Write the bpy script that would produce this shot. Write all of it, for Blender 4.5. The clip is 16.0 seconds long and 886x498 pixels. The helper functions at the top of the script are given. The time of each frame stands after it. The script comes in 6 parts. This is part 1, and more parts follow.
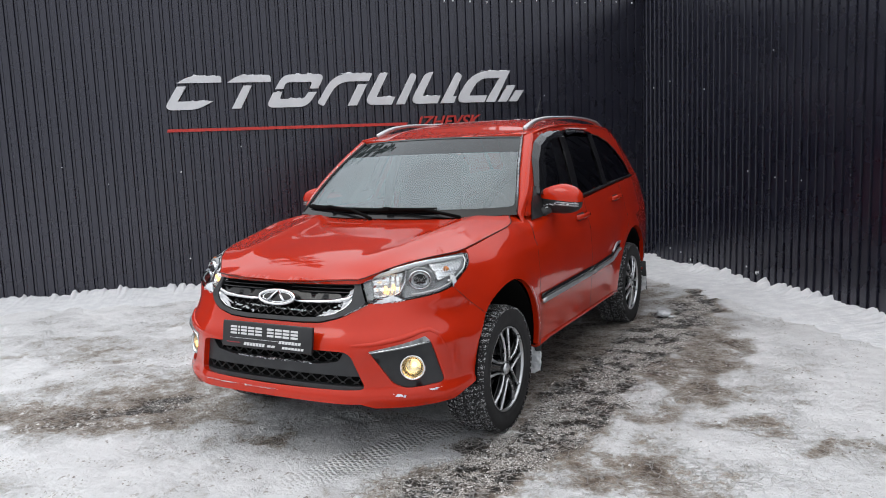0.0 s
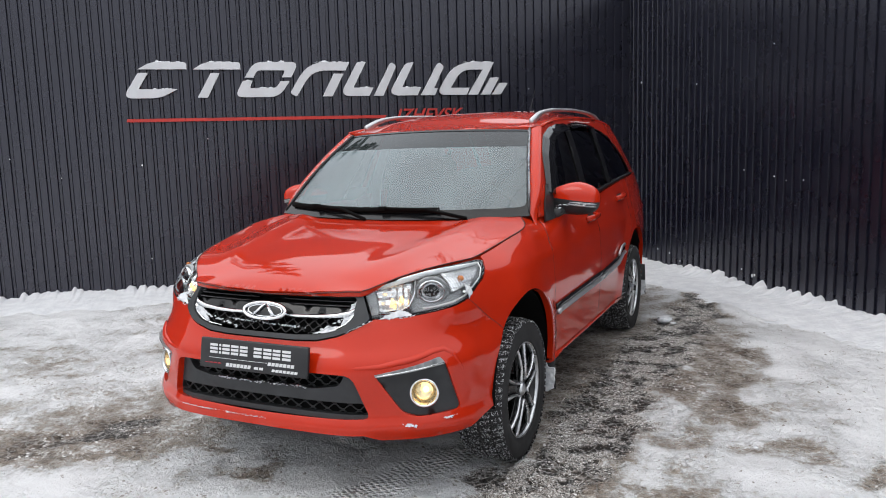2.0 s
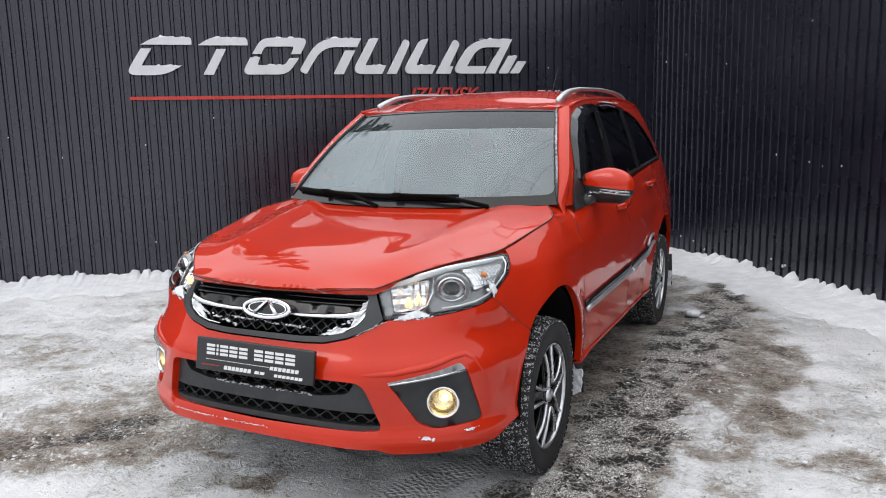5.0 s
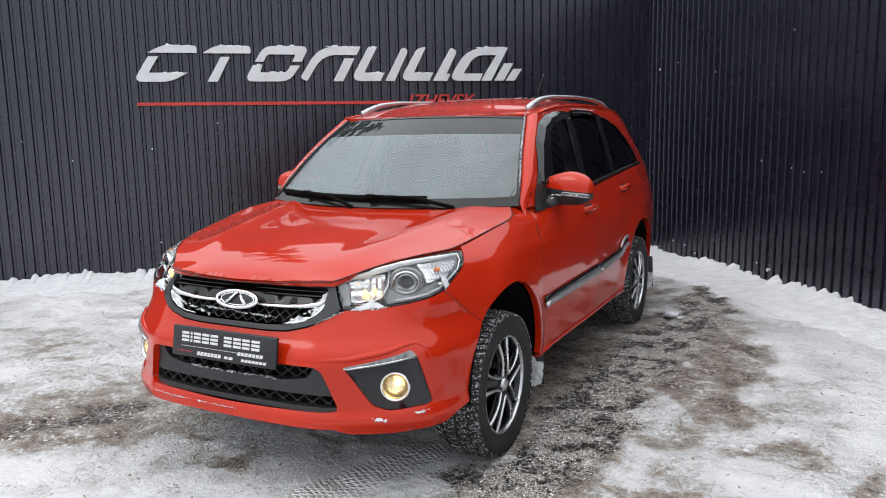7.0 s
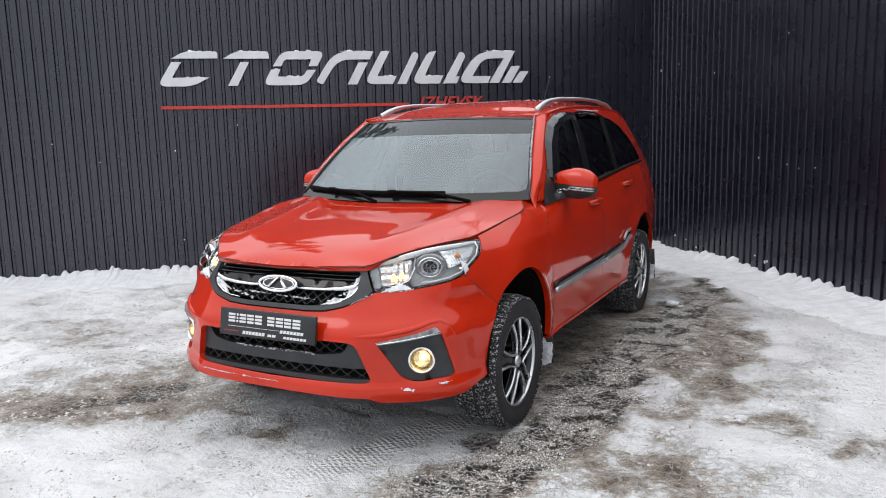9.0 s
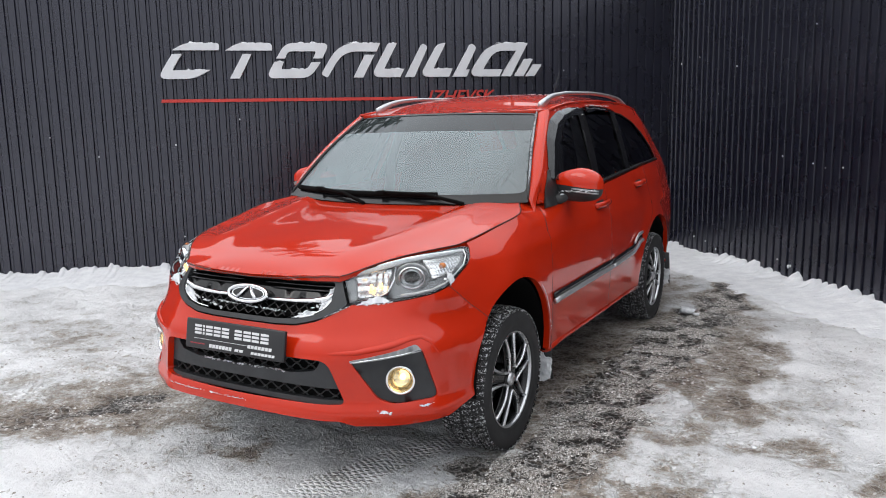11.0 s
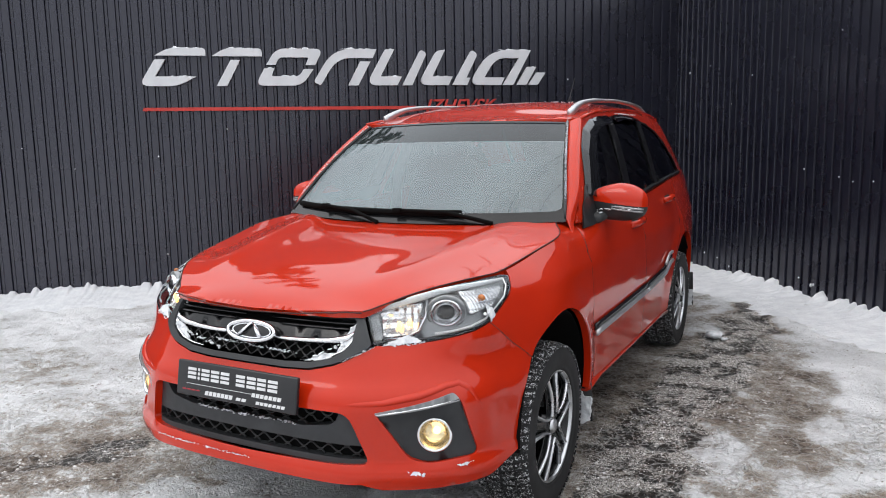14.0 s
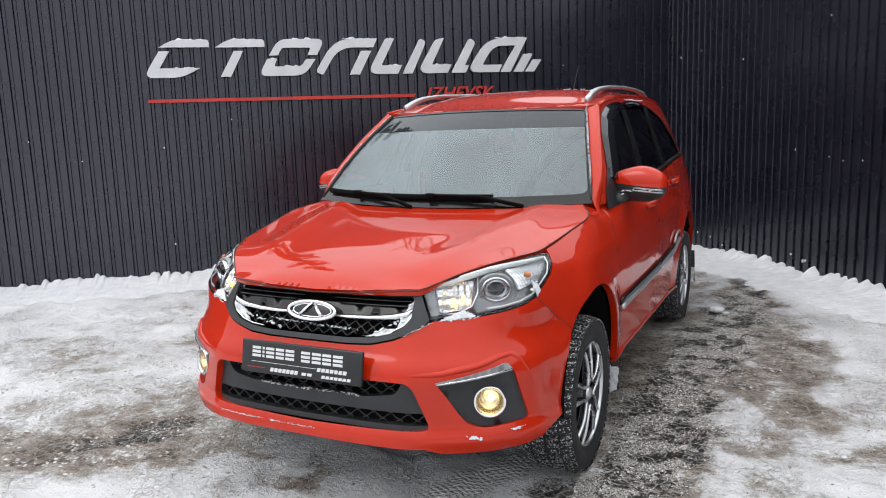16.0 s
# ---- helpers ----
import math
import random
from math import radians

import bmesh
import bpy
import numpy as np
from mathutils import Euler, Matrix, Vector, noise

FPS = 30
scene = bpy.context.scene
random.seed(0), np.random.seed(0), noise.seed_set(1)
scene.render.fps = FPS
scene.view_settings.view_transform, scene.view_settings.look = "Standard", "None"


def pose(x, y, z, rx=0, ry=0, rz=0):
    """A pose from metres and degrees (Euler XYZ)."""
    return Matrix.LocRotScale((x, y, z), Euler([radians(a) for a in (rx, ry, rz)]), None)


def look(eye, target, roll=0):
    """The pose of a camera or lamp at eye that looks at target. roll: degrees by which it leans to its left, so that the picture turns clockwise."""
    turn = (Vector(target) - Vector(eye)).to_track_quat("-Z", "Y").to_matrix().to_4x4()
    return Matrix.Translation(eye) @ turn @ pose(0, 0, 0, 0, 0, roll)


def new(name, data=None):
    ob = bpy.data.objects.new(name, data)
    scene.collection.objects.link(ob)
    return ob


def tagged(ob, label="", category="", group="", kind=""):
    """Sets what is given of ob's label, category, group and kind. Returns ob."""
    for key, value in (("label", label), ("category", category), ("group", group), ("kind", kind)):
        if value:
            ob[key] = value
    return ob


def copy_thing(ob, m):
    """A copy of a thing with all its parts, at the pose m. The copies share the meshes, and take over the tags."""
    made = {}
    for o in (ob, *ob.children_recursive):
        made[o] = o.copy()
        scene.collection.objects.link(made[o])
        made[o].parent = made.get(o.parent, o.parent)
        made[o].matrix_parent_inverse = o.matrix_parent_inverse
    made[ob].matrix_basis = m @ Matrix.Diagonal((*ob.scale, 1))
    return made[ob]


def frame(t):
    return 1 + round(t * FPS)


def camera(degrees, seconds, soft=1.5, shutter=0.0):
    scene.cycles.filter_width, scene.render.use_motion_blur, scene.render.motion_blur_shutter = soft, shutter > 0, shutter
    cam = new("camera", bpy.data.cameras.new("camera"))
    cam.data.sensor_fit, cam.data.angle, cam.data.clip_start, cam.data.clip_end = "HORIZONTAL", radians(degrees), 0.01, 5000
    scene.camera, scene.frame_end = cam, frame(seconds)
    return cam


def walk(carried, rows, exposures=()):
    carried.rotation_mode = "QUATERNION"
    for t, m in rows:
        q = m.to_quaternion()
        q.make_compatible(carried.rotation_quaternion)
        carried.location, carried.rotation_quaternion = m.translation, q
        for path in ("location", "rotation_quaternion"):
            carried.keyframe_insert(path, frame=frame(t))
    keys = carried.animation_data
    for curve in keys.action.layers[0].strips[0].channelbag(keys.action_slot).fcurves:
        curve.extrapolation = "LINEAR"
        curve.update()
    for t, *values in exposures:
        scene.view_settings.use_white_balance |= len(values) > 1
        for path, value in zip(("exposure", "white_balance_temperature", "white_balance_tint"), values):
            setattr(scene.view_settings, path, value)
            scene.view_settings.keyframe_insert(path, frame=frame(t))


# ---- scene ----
cam = camera(61.4, 16.0, soft=1.0)
PATH = [
    (0, (2.311, -3.371, 1.4), (1.372, -1.624, 1.143), -2.3),
    (0.5, (2.15, -3.397, 1.408), (1.241, -1.635, 1.143), -2.2),
    (1, (2.066, -3.364, 1.403), (1.185, -1.589, 1.135), -2.0),
    (1.5, (1.994, -3.212, 1.402), (1.133, -1.427, 1.13), -1.9),
    (2, (1.913, -3.086, 1.395), (1.07, -1.293, 1.124), -1.7),
    (2.5, (1.738, -3.043, 1.393), (0.912, -1.243, 1.116), -1.6),
    (3, (1.564, -3.022, 1.406), (0.75, -1.217, 1.119), -1.5),
    (3.5, (1.536, -2.975, 1.399), (0.72, -1.174, 1.1), -1.4),
    (4, (1.597, -2.844, 1.393), (0.759, -1.055, 1.081), -1.4),
    (4.2, (1.644, -2.759, 1.389), (0.797, -0.975, 1.074), -1.4),
    (6.3, (1.858, -2.966, 1.411), (0.968, -1.203, 1.096), -1.3),
    (6.5, (1.903, -2.957, 1.408), (1.005, -1.197, 1.099), -1.3),
    (7, (2.058, -2.912, 1.391), (1.147, -1.157, 1.087), -1.1),
    (7.5, (2.142, -2.919, 1.393), (1.221, -1.169, 1.09), -1.1),
    (8, (2.143, -3.037, 1.4), (1.219, -1.289, 1.096), -1.1),
    (8.5, (2.136, -3.18, 1.392), (1.213, -1.432, 1.087), -1.3),
    (9, (2.152, -3.24, 1.39), (1.23, -1.491, 1.088), -1.5),
    (11.3, (2.148, -2.892, 1.401), (1.17, -1.177, 1.084), -1.1),
    (11.5, (2.124, -2.895, 1.386), (1.146, -1.178, 1.078), -0.9),
    (12, (1.99, -2.889, 1.397), (1.027, -1.164, 1.088), -0.8),
    (12.5, (1.867, -2.893, 1.395), (0.925, -1.156, 1.088), -0.7),
    (13, (1.813, -2.837, 1.396), (0.885, -1.091, 1.096), -0.6),
    (13.5, (1.787, -2.705, 1.398), (0.86, -0.957, 1.106), -0.8),
    (14, (1.764, -2.625, 1.397), (0.836, -0.877, 1.11), -1.1),
    (14.5, (1.697, -2.651, 1.397), (0.774, -0.9, 1.108), -1.4),
    (15, (1.585, -2.777, 1.402), (0.676, -1.019, 1.108), -1.6),
    (15.5, (1.537, -2.878, 1.412), (0.646, -1.114, 1.104), -1.8),
    (16, (1.625, -2.904, 1.414), (0.75, -1.135, 1.089), -2.0),
]
EXPOSURES = [(0.0, -0.06), (1.0, -0.04), (2.0, 0.05), (6.5, 0.15), (11.5, 0.12), (16.0, 0.16)]
walk(cam, [(t, look(eye, target, roll)) for t, eye, target, roll in PATH], EXPOSURES)


# ---- sky and light: an overcast winter day ----
world = bpy.data.worlds.new("overcast_sky")
scene.world = world
world.use_nodes = True
wn, wl = world.node_tree.nodes, world.node_tree.links
sky = wn.new("ShaderNodeTexSky")
sky.sky_type, sky.sun_disc = "NISHITA", False
sky.sun_elevation, sky.sun_rotation = radians(49), radians(220)
sky.air_density, sky.dust_density, sky.ozone_density = 1.0, 4.0, 2.0
grey = wn.new("ShaderNodeHueSaturation")
grey.inputs["Saturation"].default_value = 0.22
wl.new(sky.outputs[0], grey.inputs["Color"])
cloud = wn.new("ShaderNodeMix")  # a closed cloud deck over the clear sky
cloud.data_type = "RGBA"
cloud.inputs[0].default_value = 0.85
wl.new(grey.outputs[0], cloud.inputs[6])
up = wn.new("ShaderNodeSeparateXYZ")
wl.new(wn.new("ShaderNodeTexCoord").outputs["Generated"], up.inputs[0])
deck = wn.new("ShaderNodeValToRGB")  # the deck is brighter overhead than near the horizon
deck.color_ramp.elements[0].position, deck.color_ramp.elements[0].color = 0.0, (0.24, 0.26, 0.285, 1)
haze = deck.color_ramp.elements.new(0.3)
haze.color = (0.56, 0.59, 0.63, 1)
deck.color_ramp.elements[1].position, deck.color_ramp.elements[1].color = 0.9, (0.965, 0.985, 1.02, 1)
wl.new(up.outputs["Z"], deck.inputs["Fac"])
bright = wn.new("ShaderNodeVectorMath")
bright.operation = "SCALE"
bright.inputs["Scale"].default_value = 16.0
wl.new(deck.outputs["Color"], bright.inputs[0])
wl.new(bright.outputs[0], cloud.inputs[7])
wl.new(cloud.outputs[2], wn["Background"].inputs["Color"])
wn["Background"].inputs["Strength"].default_value = 0.13

sun = new("sun", bpy.data.lights.new("sun", "SUN"))
sun.data.energy, sun.data.angle, sun.data.color = 0.65, radians(32), (1.0, 0.97, 0.93)
sun.matrix_world = look((-5, -6, 9), (0, 0, 0))
scene.view_settings.exposure = 0.0


# ---- materials ----
def material(name, color, rough=0.5, metal=0.0, coat=0.0, spec=0.5):
    m = bpy.data.materials.new(name)
    m.use_nodes = True
    b = m.node_tree.nodes["Principled BSDF"]
    b.inputs["Base Color"].default_value = (*color, 1)
    b.inputs["Roughness"].default_value = rough
    b.inputs["Metallic"].default_value = metal
    b.inputs["Coat Weight"].default_value = coat
    b.inputs["Coat Roughness"].default_value = 0.04
    b.inputs["Specular IOR Level"].default_value = spec
    return m


def nodes_of(m):
    return m.node_tree.nodes, m.node_tree.links, m.node_tree.nodes["Principled BSDF"]


def noise_node(m, scale, detail=4.0, rough=0.55, coords=None):
    n, l, b = nodes_of(m)
    t = n.new("ShaderNodeTexNoise")
    t.inputs["Scale"].default_value, t.inputs["Detail"].default_value, t.inputs["Roughness"].default_value = scale, detail, rough
    if coords is None:
        coords = n.new("ShaderNodeTexCoord").outputs["Object"]
    l.new(coords, t.inputs["Vector"])
    return t.outputs["Fac"]


def ramp_node(m, fac, stops):
    n, l, b = nodes_of(m)
    r = n.new("ShaderNodeValToRGB")
    while len(r.color_ramp.elements) < len(stops):
        r.color_ramp.elements.new(0.5)
    for e, (p, c) in zip(r.color_ramp.elements, stops):
        e.position, e.color = p, (*c, 1) if len(c) == 3 else c
    l.new(fac, r.inputs["Fac"])
    return r.outputs["Color"]


def math_node(m, op, a, b, clamp=False):
    n, l, _ = nodes_of(m)
    k = n.new("ShaderNodeMath")
    k.operation, k.use_clamp = op, clamp
    for i, v in enumerate((a, b)):
        if isinstance(v, (int, float)):
            k.inputs[i].default_value = v
        else:
            l.new(v, k.inputs[i])
    return k.outputs[0]


def mix_color(m, fac, a, b):
    n, l, _ = nodes_of(m)
    k = n.new("ShaderNodeMix")
    k.data_type = "RGBA"
    for i, v in ((0, fac), (6, a), (7, b)):
        if isinstance(v, (int, float)):
            k.inputs[i].default_value = v
        elif isinstance(v, tuple):
            k.inputs[i].default_value = (*v, 1)
        else:
            l.new(v, k.inputs[i])
    return k.outputs[2]


def bump(m, height, strength=0.3, distance=0.01):
    n, l, b = nodes_of(m)
    k = n.new("ShaderNodeBump")
    k.inputs["Strength"].default_value, k.inputs["Distance"].default_value = strength, distance
    l.new(height, k.inputs["Height"])
    l.new(k.outputs[0], b.inputs["Normal"])


def varied(m, low, high, scale=8.0, lo=0.35, hi=0.65):
    """Let the base colour wander between two tones."""
    n, l, b = nodes_of(m)
    l.new(ramp_node(m, noise_node(m, scale, 6), [(lo, low), (hi, high)]), b.inputs["Base Color"])
    return m


def rough_varied(m, low, high, scale=5.0):
    n, l, b = nodes_of(m)
    l.new(ramp_node(m, noise_node(m, scale, 5), [(0.3, (low,) * 3), (0.7, (high,) * 3)]), b.inputs["Roughness"])
    return m


PAINT = material("red_car_paint", (0.54, 0.030, 0.005), 0.45, 0.0, 1.0, 0.02)
PAINT.node_tree.nodes["Principled BSDF"].inputs["Coat IOR"].default_value = 1.45
varied(PAINT, (0.44, 0.0175, 0.0024), (0.485, 0.021, 0.0034), 3.0)
rough_varied(PAINT, 0.38, 0.5, 2.0)


BLACK_PLASTIC = rough_varied(varied(material("black_grained_plastic", (0.018, 0.019, 0.021), 0.5), (0.010, 0.011, 0.0125), (0.020, 0.021, 0.023), 12), 0.42, 0.6, 20)
GREY_PLASTIC = rough_varied(varied(material("dark_grey_plastic", (0.024, 0.026, 0.029), 0.5), (0.016, 0.0175, 0.020), (0.025, 0.027, 0.030), 10), 0.42, 0.6, 18)
GLOSS_BLACK = material("gloss_black", (0.007, 0.007, 0.008), 0.2, 0, 0.15, 0.35)
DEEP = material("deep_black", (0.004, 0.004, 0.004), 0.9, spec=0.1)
TRIM_BLACK = rough_varied(material("satin_black_trim", (0.006, 0.006, 0.007), 0.35, spec=0.2), 0.3, 0.42, 15)
CHROME = rough_varied(material("chrome", (0.78, 0.79, 0.81), 0.12, 1.0), 0.08, 0.22, 9)
ALLOY = rough_varied(material("machined_alloy", (0.62, 0.63, 0.65), 0.28, 1.0), 0.22, 0.42, 14)
RAIL_SILVER = rough_varied(material("satin_silver_rail", (0.55, 0.56, 0.58), 0.35, 0.85), 0.3, 0.45, 9)
REFLECTOR = material("lamp_reflector", (0.82, 0.83, 0.84), 0.2, 0.8)
LAMP_GREY = varied(material("lamp_bezel_grey", (0.21, 0.22, 0.23), 0.3, 0.45), (0.17, 0.178, 0.185), (0.23, 0.238, 0.245), 14)
STRIP_GREY = varied(material("frosted_lamp_grey", (0.33, 0.345, 0.36), 0.3, 0.3), (0.22, 0.23, 0.235), (0.33, 0.34, 0.345), 45)
GUIDE_WHITE = rough_varied(material("light_guide_white", (0.88, 0.89, 0.90), 0.25, 0.0, 0.6), 0.2, 0.3, 20)
AMBER = material("amber_lens", (0.50, 0.17, 0.05), 0.15)
TAN = rough_varied(material("interior_grey", (0.15, 0.155, 0.15), 0.8), 0.7, 0.9)
LINING = rough_varied(material("light_grey_lining", (0.46, 0.465, 0.45), 0.8), 0.7, 0.9)
SEAT_GREY = varied(material("seat_cloth", (0.03, 0.033, 0.036), 0.9), (0.022, 0.024, 0.027), (0.038, 0.040, 0.044), 30)

RUBBER = material("tyre_rubber", (0.016, 0.016, 0.017), 0.75)
varied(RUBBER, (0.008, 0.008, 0.009), (0.018, 0.018, 0.019), 14)
SNOW_TREAD = material("snow_packed_tread", (0.02, 0.02, 0.02), 0.8)
_n, _l, _b = nodes_of(SNOW_TREAD)
_l.new(mix_color(SNOW_TREAD, ramp_node(SNOW_TREAD, noise_node(SNOW_TREAD, 120, 5, 0.75), [(0.53, (0, 0, 0)), (0.60, (1, 1, 1))]),
                 (0.010, 0.010, 0.011), (0.62, 0.63, 0.65)), _b.inputs["Base Color"])
PACKED = varied(material("packed_snow_clump", (0.7, 0.72, 0.75), 0.7), (0.5, 0.52, 0.55), (0.78, 0.79, 0.81), 25)
bump(PACKED, noise_node(PACKED, 60, 4), 0.6, 0.01)


def clear_glass(name, tint, ior=1.5, veil=0.0):
    """Thin glass: see-through by its tint, with a mirror coat that grows with the angle."""
    m = bpy.data.materials.new(name)
    m.use_nodes = True
    n, l = m.node_tree.nodes, m.node_tree.links
    n.remove(n["Principled BSDF"])
    clear, gloss, mix, fres = (n.new("ShaderNodeBsdfTransparent"), n.new("ShaderNodeBsdfGlossy"), n.new("ShaderNodeMixShader"), n.new("ShaderNodeFresnel"))
    clear.inputs[0].default_value = (*tint, 1)
    gloss.inputs["Roughness"].default_value = 0.02
    gloss.inputs["Color"].default_value = (0.95, 0.97, 1.0, 1)
    fres.inputs["IOR"].default_value = ior
    l.new(fres.outputs[0], mix.inputs[0])
    l.new(clear.outputs[0], mix.inputs[1])
    l.new(gloss.outputs[0], mix.inputs[2])
    out = mix.outputs[0]
    if veil:  # a pale blue-grey haze mixed into the colour to brighten the glass
        haze_coat, over = n.new("ShaderNodeBsdfDiffuse"), n.new("ShaderNodeMixShader")
        haze_coat.inputs["Color"].default_value = (0.35, 0.43, 0.455, 1)
        spots = n.new("ShaderNodeTexNoise")
        spots.inputs["Scale"].default_value, spots.inputs["Detail"].default_value = 2.0, 2.0
        l.new(n.new("ShaderNodeTexCoord").outputs["Object"], spots.inputs["Vector"])
        part_of = n.new("ShaderNodeMath")
        part_of.operation = "MULTIPLY"
        part_of.inputs[1].default_value = 2 * veil
        l.new(spots.outputs["Fac"], part_of.inputs[0])
        l.new(part_of.outputs[0], over.inputs[0])
        l.new(out, over.inputs[1])
        l.new(haze_coat.outputs[0], over.inputs[2])
        out = over.outputs[0]
    l.new(out, n["Material Output"].inputs["Surface"])
    return m


WINDSCREEN_GLASS = clear_glass("windscreen_glass", (0.68, 0.74, 0.74), 1.9, 0.32)
SHADE_GLASS = clear_glass("shade_band_glass", (0.04, 0.043, 0.05), 1.52, 0.05)
DOOR_GLASS = clear_glass("door_glass", (0.35, 0.38, 0.38), 1.45)
PRIVACY_GLASS = clear_glass("privacy_glass", (0.02, 0.02, 0.022), 1.32)
VISOR_PLASTIC = clear_glass("smoked_visor", (0.06, 0.06, 0.065), 1.55)
LAMP_GLASS = clear_glass("lamp_lens", (0.93, 0.94, 0.95), 1.45)
FOG_GLASS = clear_glass("fog_lens", (0.97, 0.93, 0.80), 1.45)

WARM_DISH = material("warm_reflector", (0.96, 0.87, 0.70), 0.18, 0.9)
GAP_SHADE = material("panel_gap_shade", (0.045, 0.006, 0.004), 0.7)
FOG_LIT = material("lit_fog_bulb", (1, 0.72, 0.3), 0.4)
FOG_LIT.node_tree.nodes["Principled BSDF"].inputs["Emission Color"].default_value = (1.0, 0.80, 0.48, 1)
FOG_LIT.node_tree.nodes["Principled BSDF"].inputs["Emission Strength"].default_value = 2.2
HEAD_LIT = material("lit_position_bulb", (1, 0.75, 0.4), 0.4)
HEAD_LIT.node_tree.nodes["Principled BSDF"].inputs["Emission Color"].default_value = (1.0, 0.56, 0.16, 1)
HEAD_LIT.node_tree.nodes["Principled BSDF"].inputs["Emission Strength"].default_value = 2.4

CLADDING = material("dark_graphite_steel", (0.005, 0.0055, 0.009), 0.2, 0.0, 0.0, 1.0)
varied(CLADDING, (0.0034, 0.0038, 0.0098), (0.0050, 0.0054, 0.0126), 1.3)
rough_varied(CLADDING, 0.24, 0.31, 2.5)
CLADDING.node_tree.nodes["Principled BSDF"].inputs["Specular Tint"].default_value = (0.92, 0.91, 1.0, 1)
SIGN_WHITE = varied(material("sign_light_grey", (0.62, 0.63, 0.65), 0.45), (0.59, 0.60, 0.62), (0.66, 0.67, 0.69), 5)
SIGN_RED = varied(material("sign_red", (0.50, 0.035, 0.025), 0.4), (0.46, 0.03, 0.022), (0.54, 0.04, 0.03), 5)
PLATE_BLACK = varied(material("plate_black", (0.012, 0.012, 0.014), 0.4), (0.008, 0.008, 0.010), (0.014, 0.014, 0.016), 9)
PLATE_WHITE = material("plate_white", (0.75, 0.75, 0.76), 0.4)
MARK_GREY = material("plate_mark_grey", (0.62, 0.62, 0.63), 0.4)
PLATE_RED = material("plate_red", (0.35, 0.02, 0.03), 0.4)

# snow, slush and gravel on the yard
YARD = material("trodden_snow_and_gravel", (0.7, 0.72, 0.75), 0.6)
_n, _l, _b = nodes_of(YARD)


def spot_value(name):
    k = _n.new("ShaderNodeAttribute")
    k.attribute_name = name
    return k.outputs["Fac"]


def centred(fac, amount):
    return math_node(YARD, "MULTIPLY", math_node(YARD, "SUBTRACT", fac, 0.5), amount)


_dirt, _gravel, _track = spot_value("dirt"), spot_value("gravel"), spot_value("track")
_fine = noise_node(YARD, 26, 7, 0.72)
_mid = noise_node(YARD, 5.5, 9, 0.70)
_big = noise_node(YARD, 1.7, 5, 0.6)
_speck = noise_node(YARD, 120, 3, 0.6)
_wob = math_node(YARD, "ADD", centred(_mid, 2.1), math_node(YARD, "ADD", centred(_fine, 1.5), centred(_speck, 0.6)))
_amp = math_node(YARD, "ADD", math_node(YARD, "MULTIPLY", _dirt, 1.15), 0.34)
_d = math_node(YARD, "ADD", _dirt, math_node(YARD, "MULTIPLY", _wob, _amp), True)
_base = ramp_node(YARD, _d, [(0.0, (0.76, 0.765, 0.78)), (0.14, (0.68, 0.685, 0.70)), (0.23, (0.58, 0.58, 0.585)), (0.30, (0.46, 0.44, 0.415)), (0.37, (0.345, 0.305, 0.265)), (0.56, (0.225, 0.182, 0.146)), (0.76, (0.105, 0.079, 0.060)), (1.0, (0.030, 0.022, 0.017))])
_zone = ramp_node(YARD, math_node(YARD, "ADD", _gravel, math_node(YARD, "MULTIPLY", _wob, 0.85)), [(0.44, (0, 0, 0)), (0.56, (1, 1, 1))])
_wet = ramp_node(YARD, math_node(YARD, "ADD", centred(_mid, 1.6), math_node(YARD, "ADD", centred(_fine, 1.6), 0.5)), [(0.43, (0.006, 0.005, 0.004)), (0.60, (0.024, 0.018, 0.014)), (0.72, (0.11, 0.089, 0.074)), (0.86, (0.34, 0.31, 0.285))])
_col = mix_color(YARD, _zone, _base, _wet)
# the print of a winter tyre: slanting ridges of slush
_herring = []
for _turn in (32, -32):
    _map = _n.new("ShaderNodeMapping")
    _map.inputs["Rotation"].default_value = (0, 0, radians(_turn))
    _l.new(_n.new("ShaderNodeTexCoord").outputs["Object"], _map.inputs["Vector"])
    _wave = _n.new("ShaderNodeTexWave")
    _wave.bands_direction = "Y"
    _wave.inputs["Scale"].default_value, _wave.inputs["Distortion"].default_value, _wave.inputs["Detail"].default_value = 12.5, 3.0, 3.0
    _l.new(_map.outputs[0], _wave.inputs["Vector"])
    _herring.append(_wave.outputs["Fac"])
_print = math_node(YARD, "MULTIPLY", math_node(YARD, "MULTIPLY", _herring[0], _herring[1]), _track)
_col = mix_color(YARD, ramp_node(YARD, _print, [(0.22, (0, 0, 0)), (0.42, (0.85, 0.85, 0.85))]), _col, (0.58, 0.565, 0.55))
# crumbled slush: wandering light ridges on the dirty parts
_cells = _n.new("ShaderNodeTexVoronoi")
_cells.feature = "DISTANCE_TO_EDGE"
_cells.inputs["Scale"].default_value = 19.0
_bent = _n.new("ShaderNodeVectorMath")
_bent.operation = "MULTIPLY_ADD"
_warp = _n.new("ShaderNodeTexNoise")
_warp.inputs["Scale"].default_value, _warp.inputs["Detail"].default_value = 9.0, 4.0
_l.new(_n.new("ShaderNodeTexCoord").outputs["Object"], _warp.inputs["Vector"])
_l.new(_warp.outputs["Color"], _bent.inputs[0])
_bent.inputs[1].default_value = (0.16, 0.16, 0.16)
_l.new(_n.new("ShaderNodeTexCoord").outputs["Object"], _bent.inputs[2])
_l.new(_bent.outputs[0], _cells.inputs["Vector"])
_ridge = ramp_node(YARD, _cells.outputs["Distance"], [(0.0, (1, 1, 1)), (0.10, (0, 0, 0))])
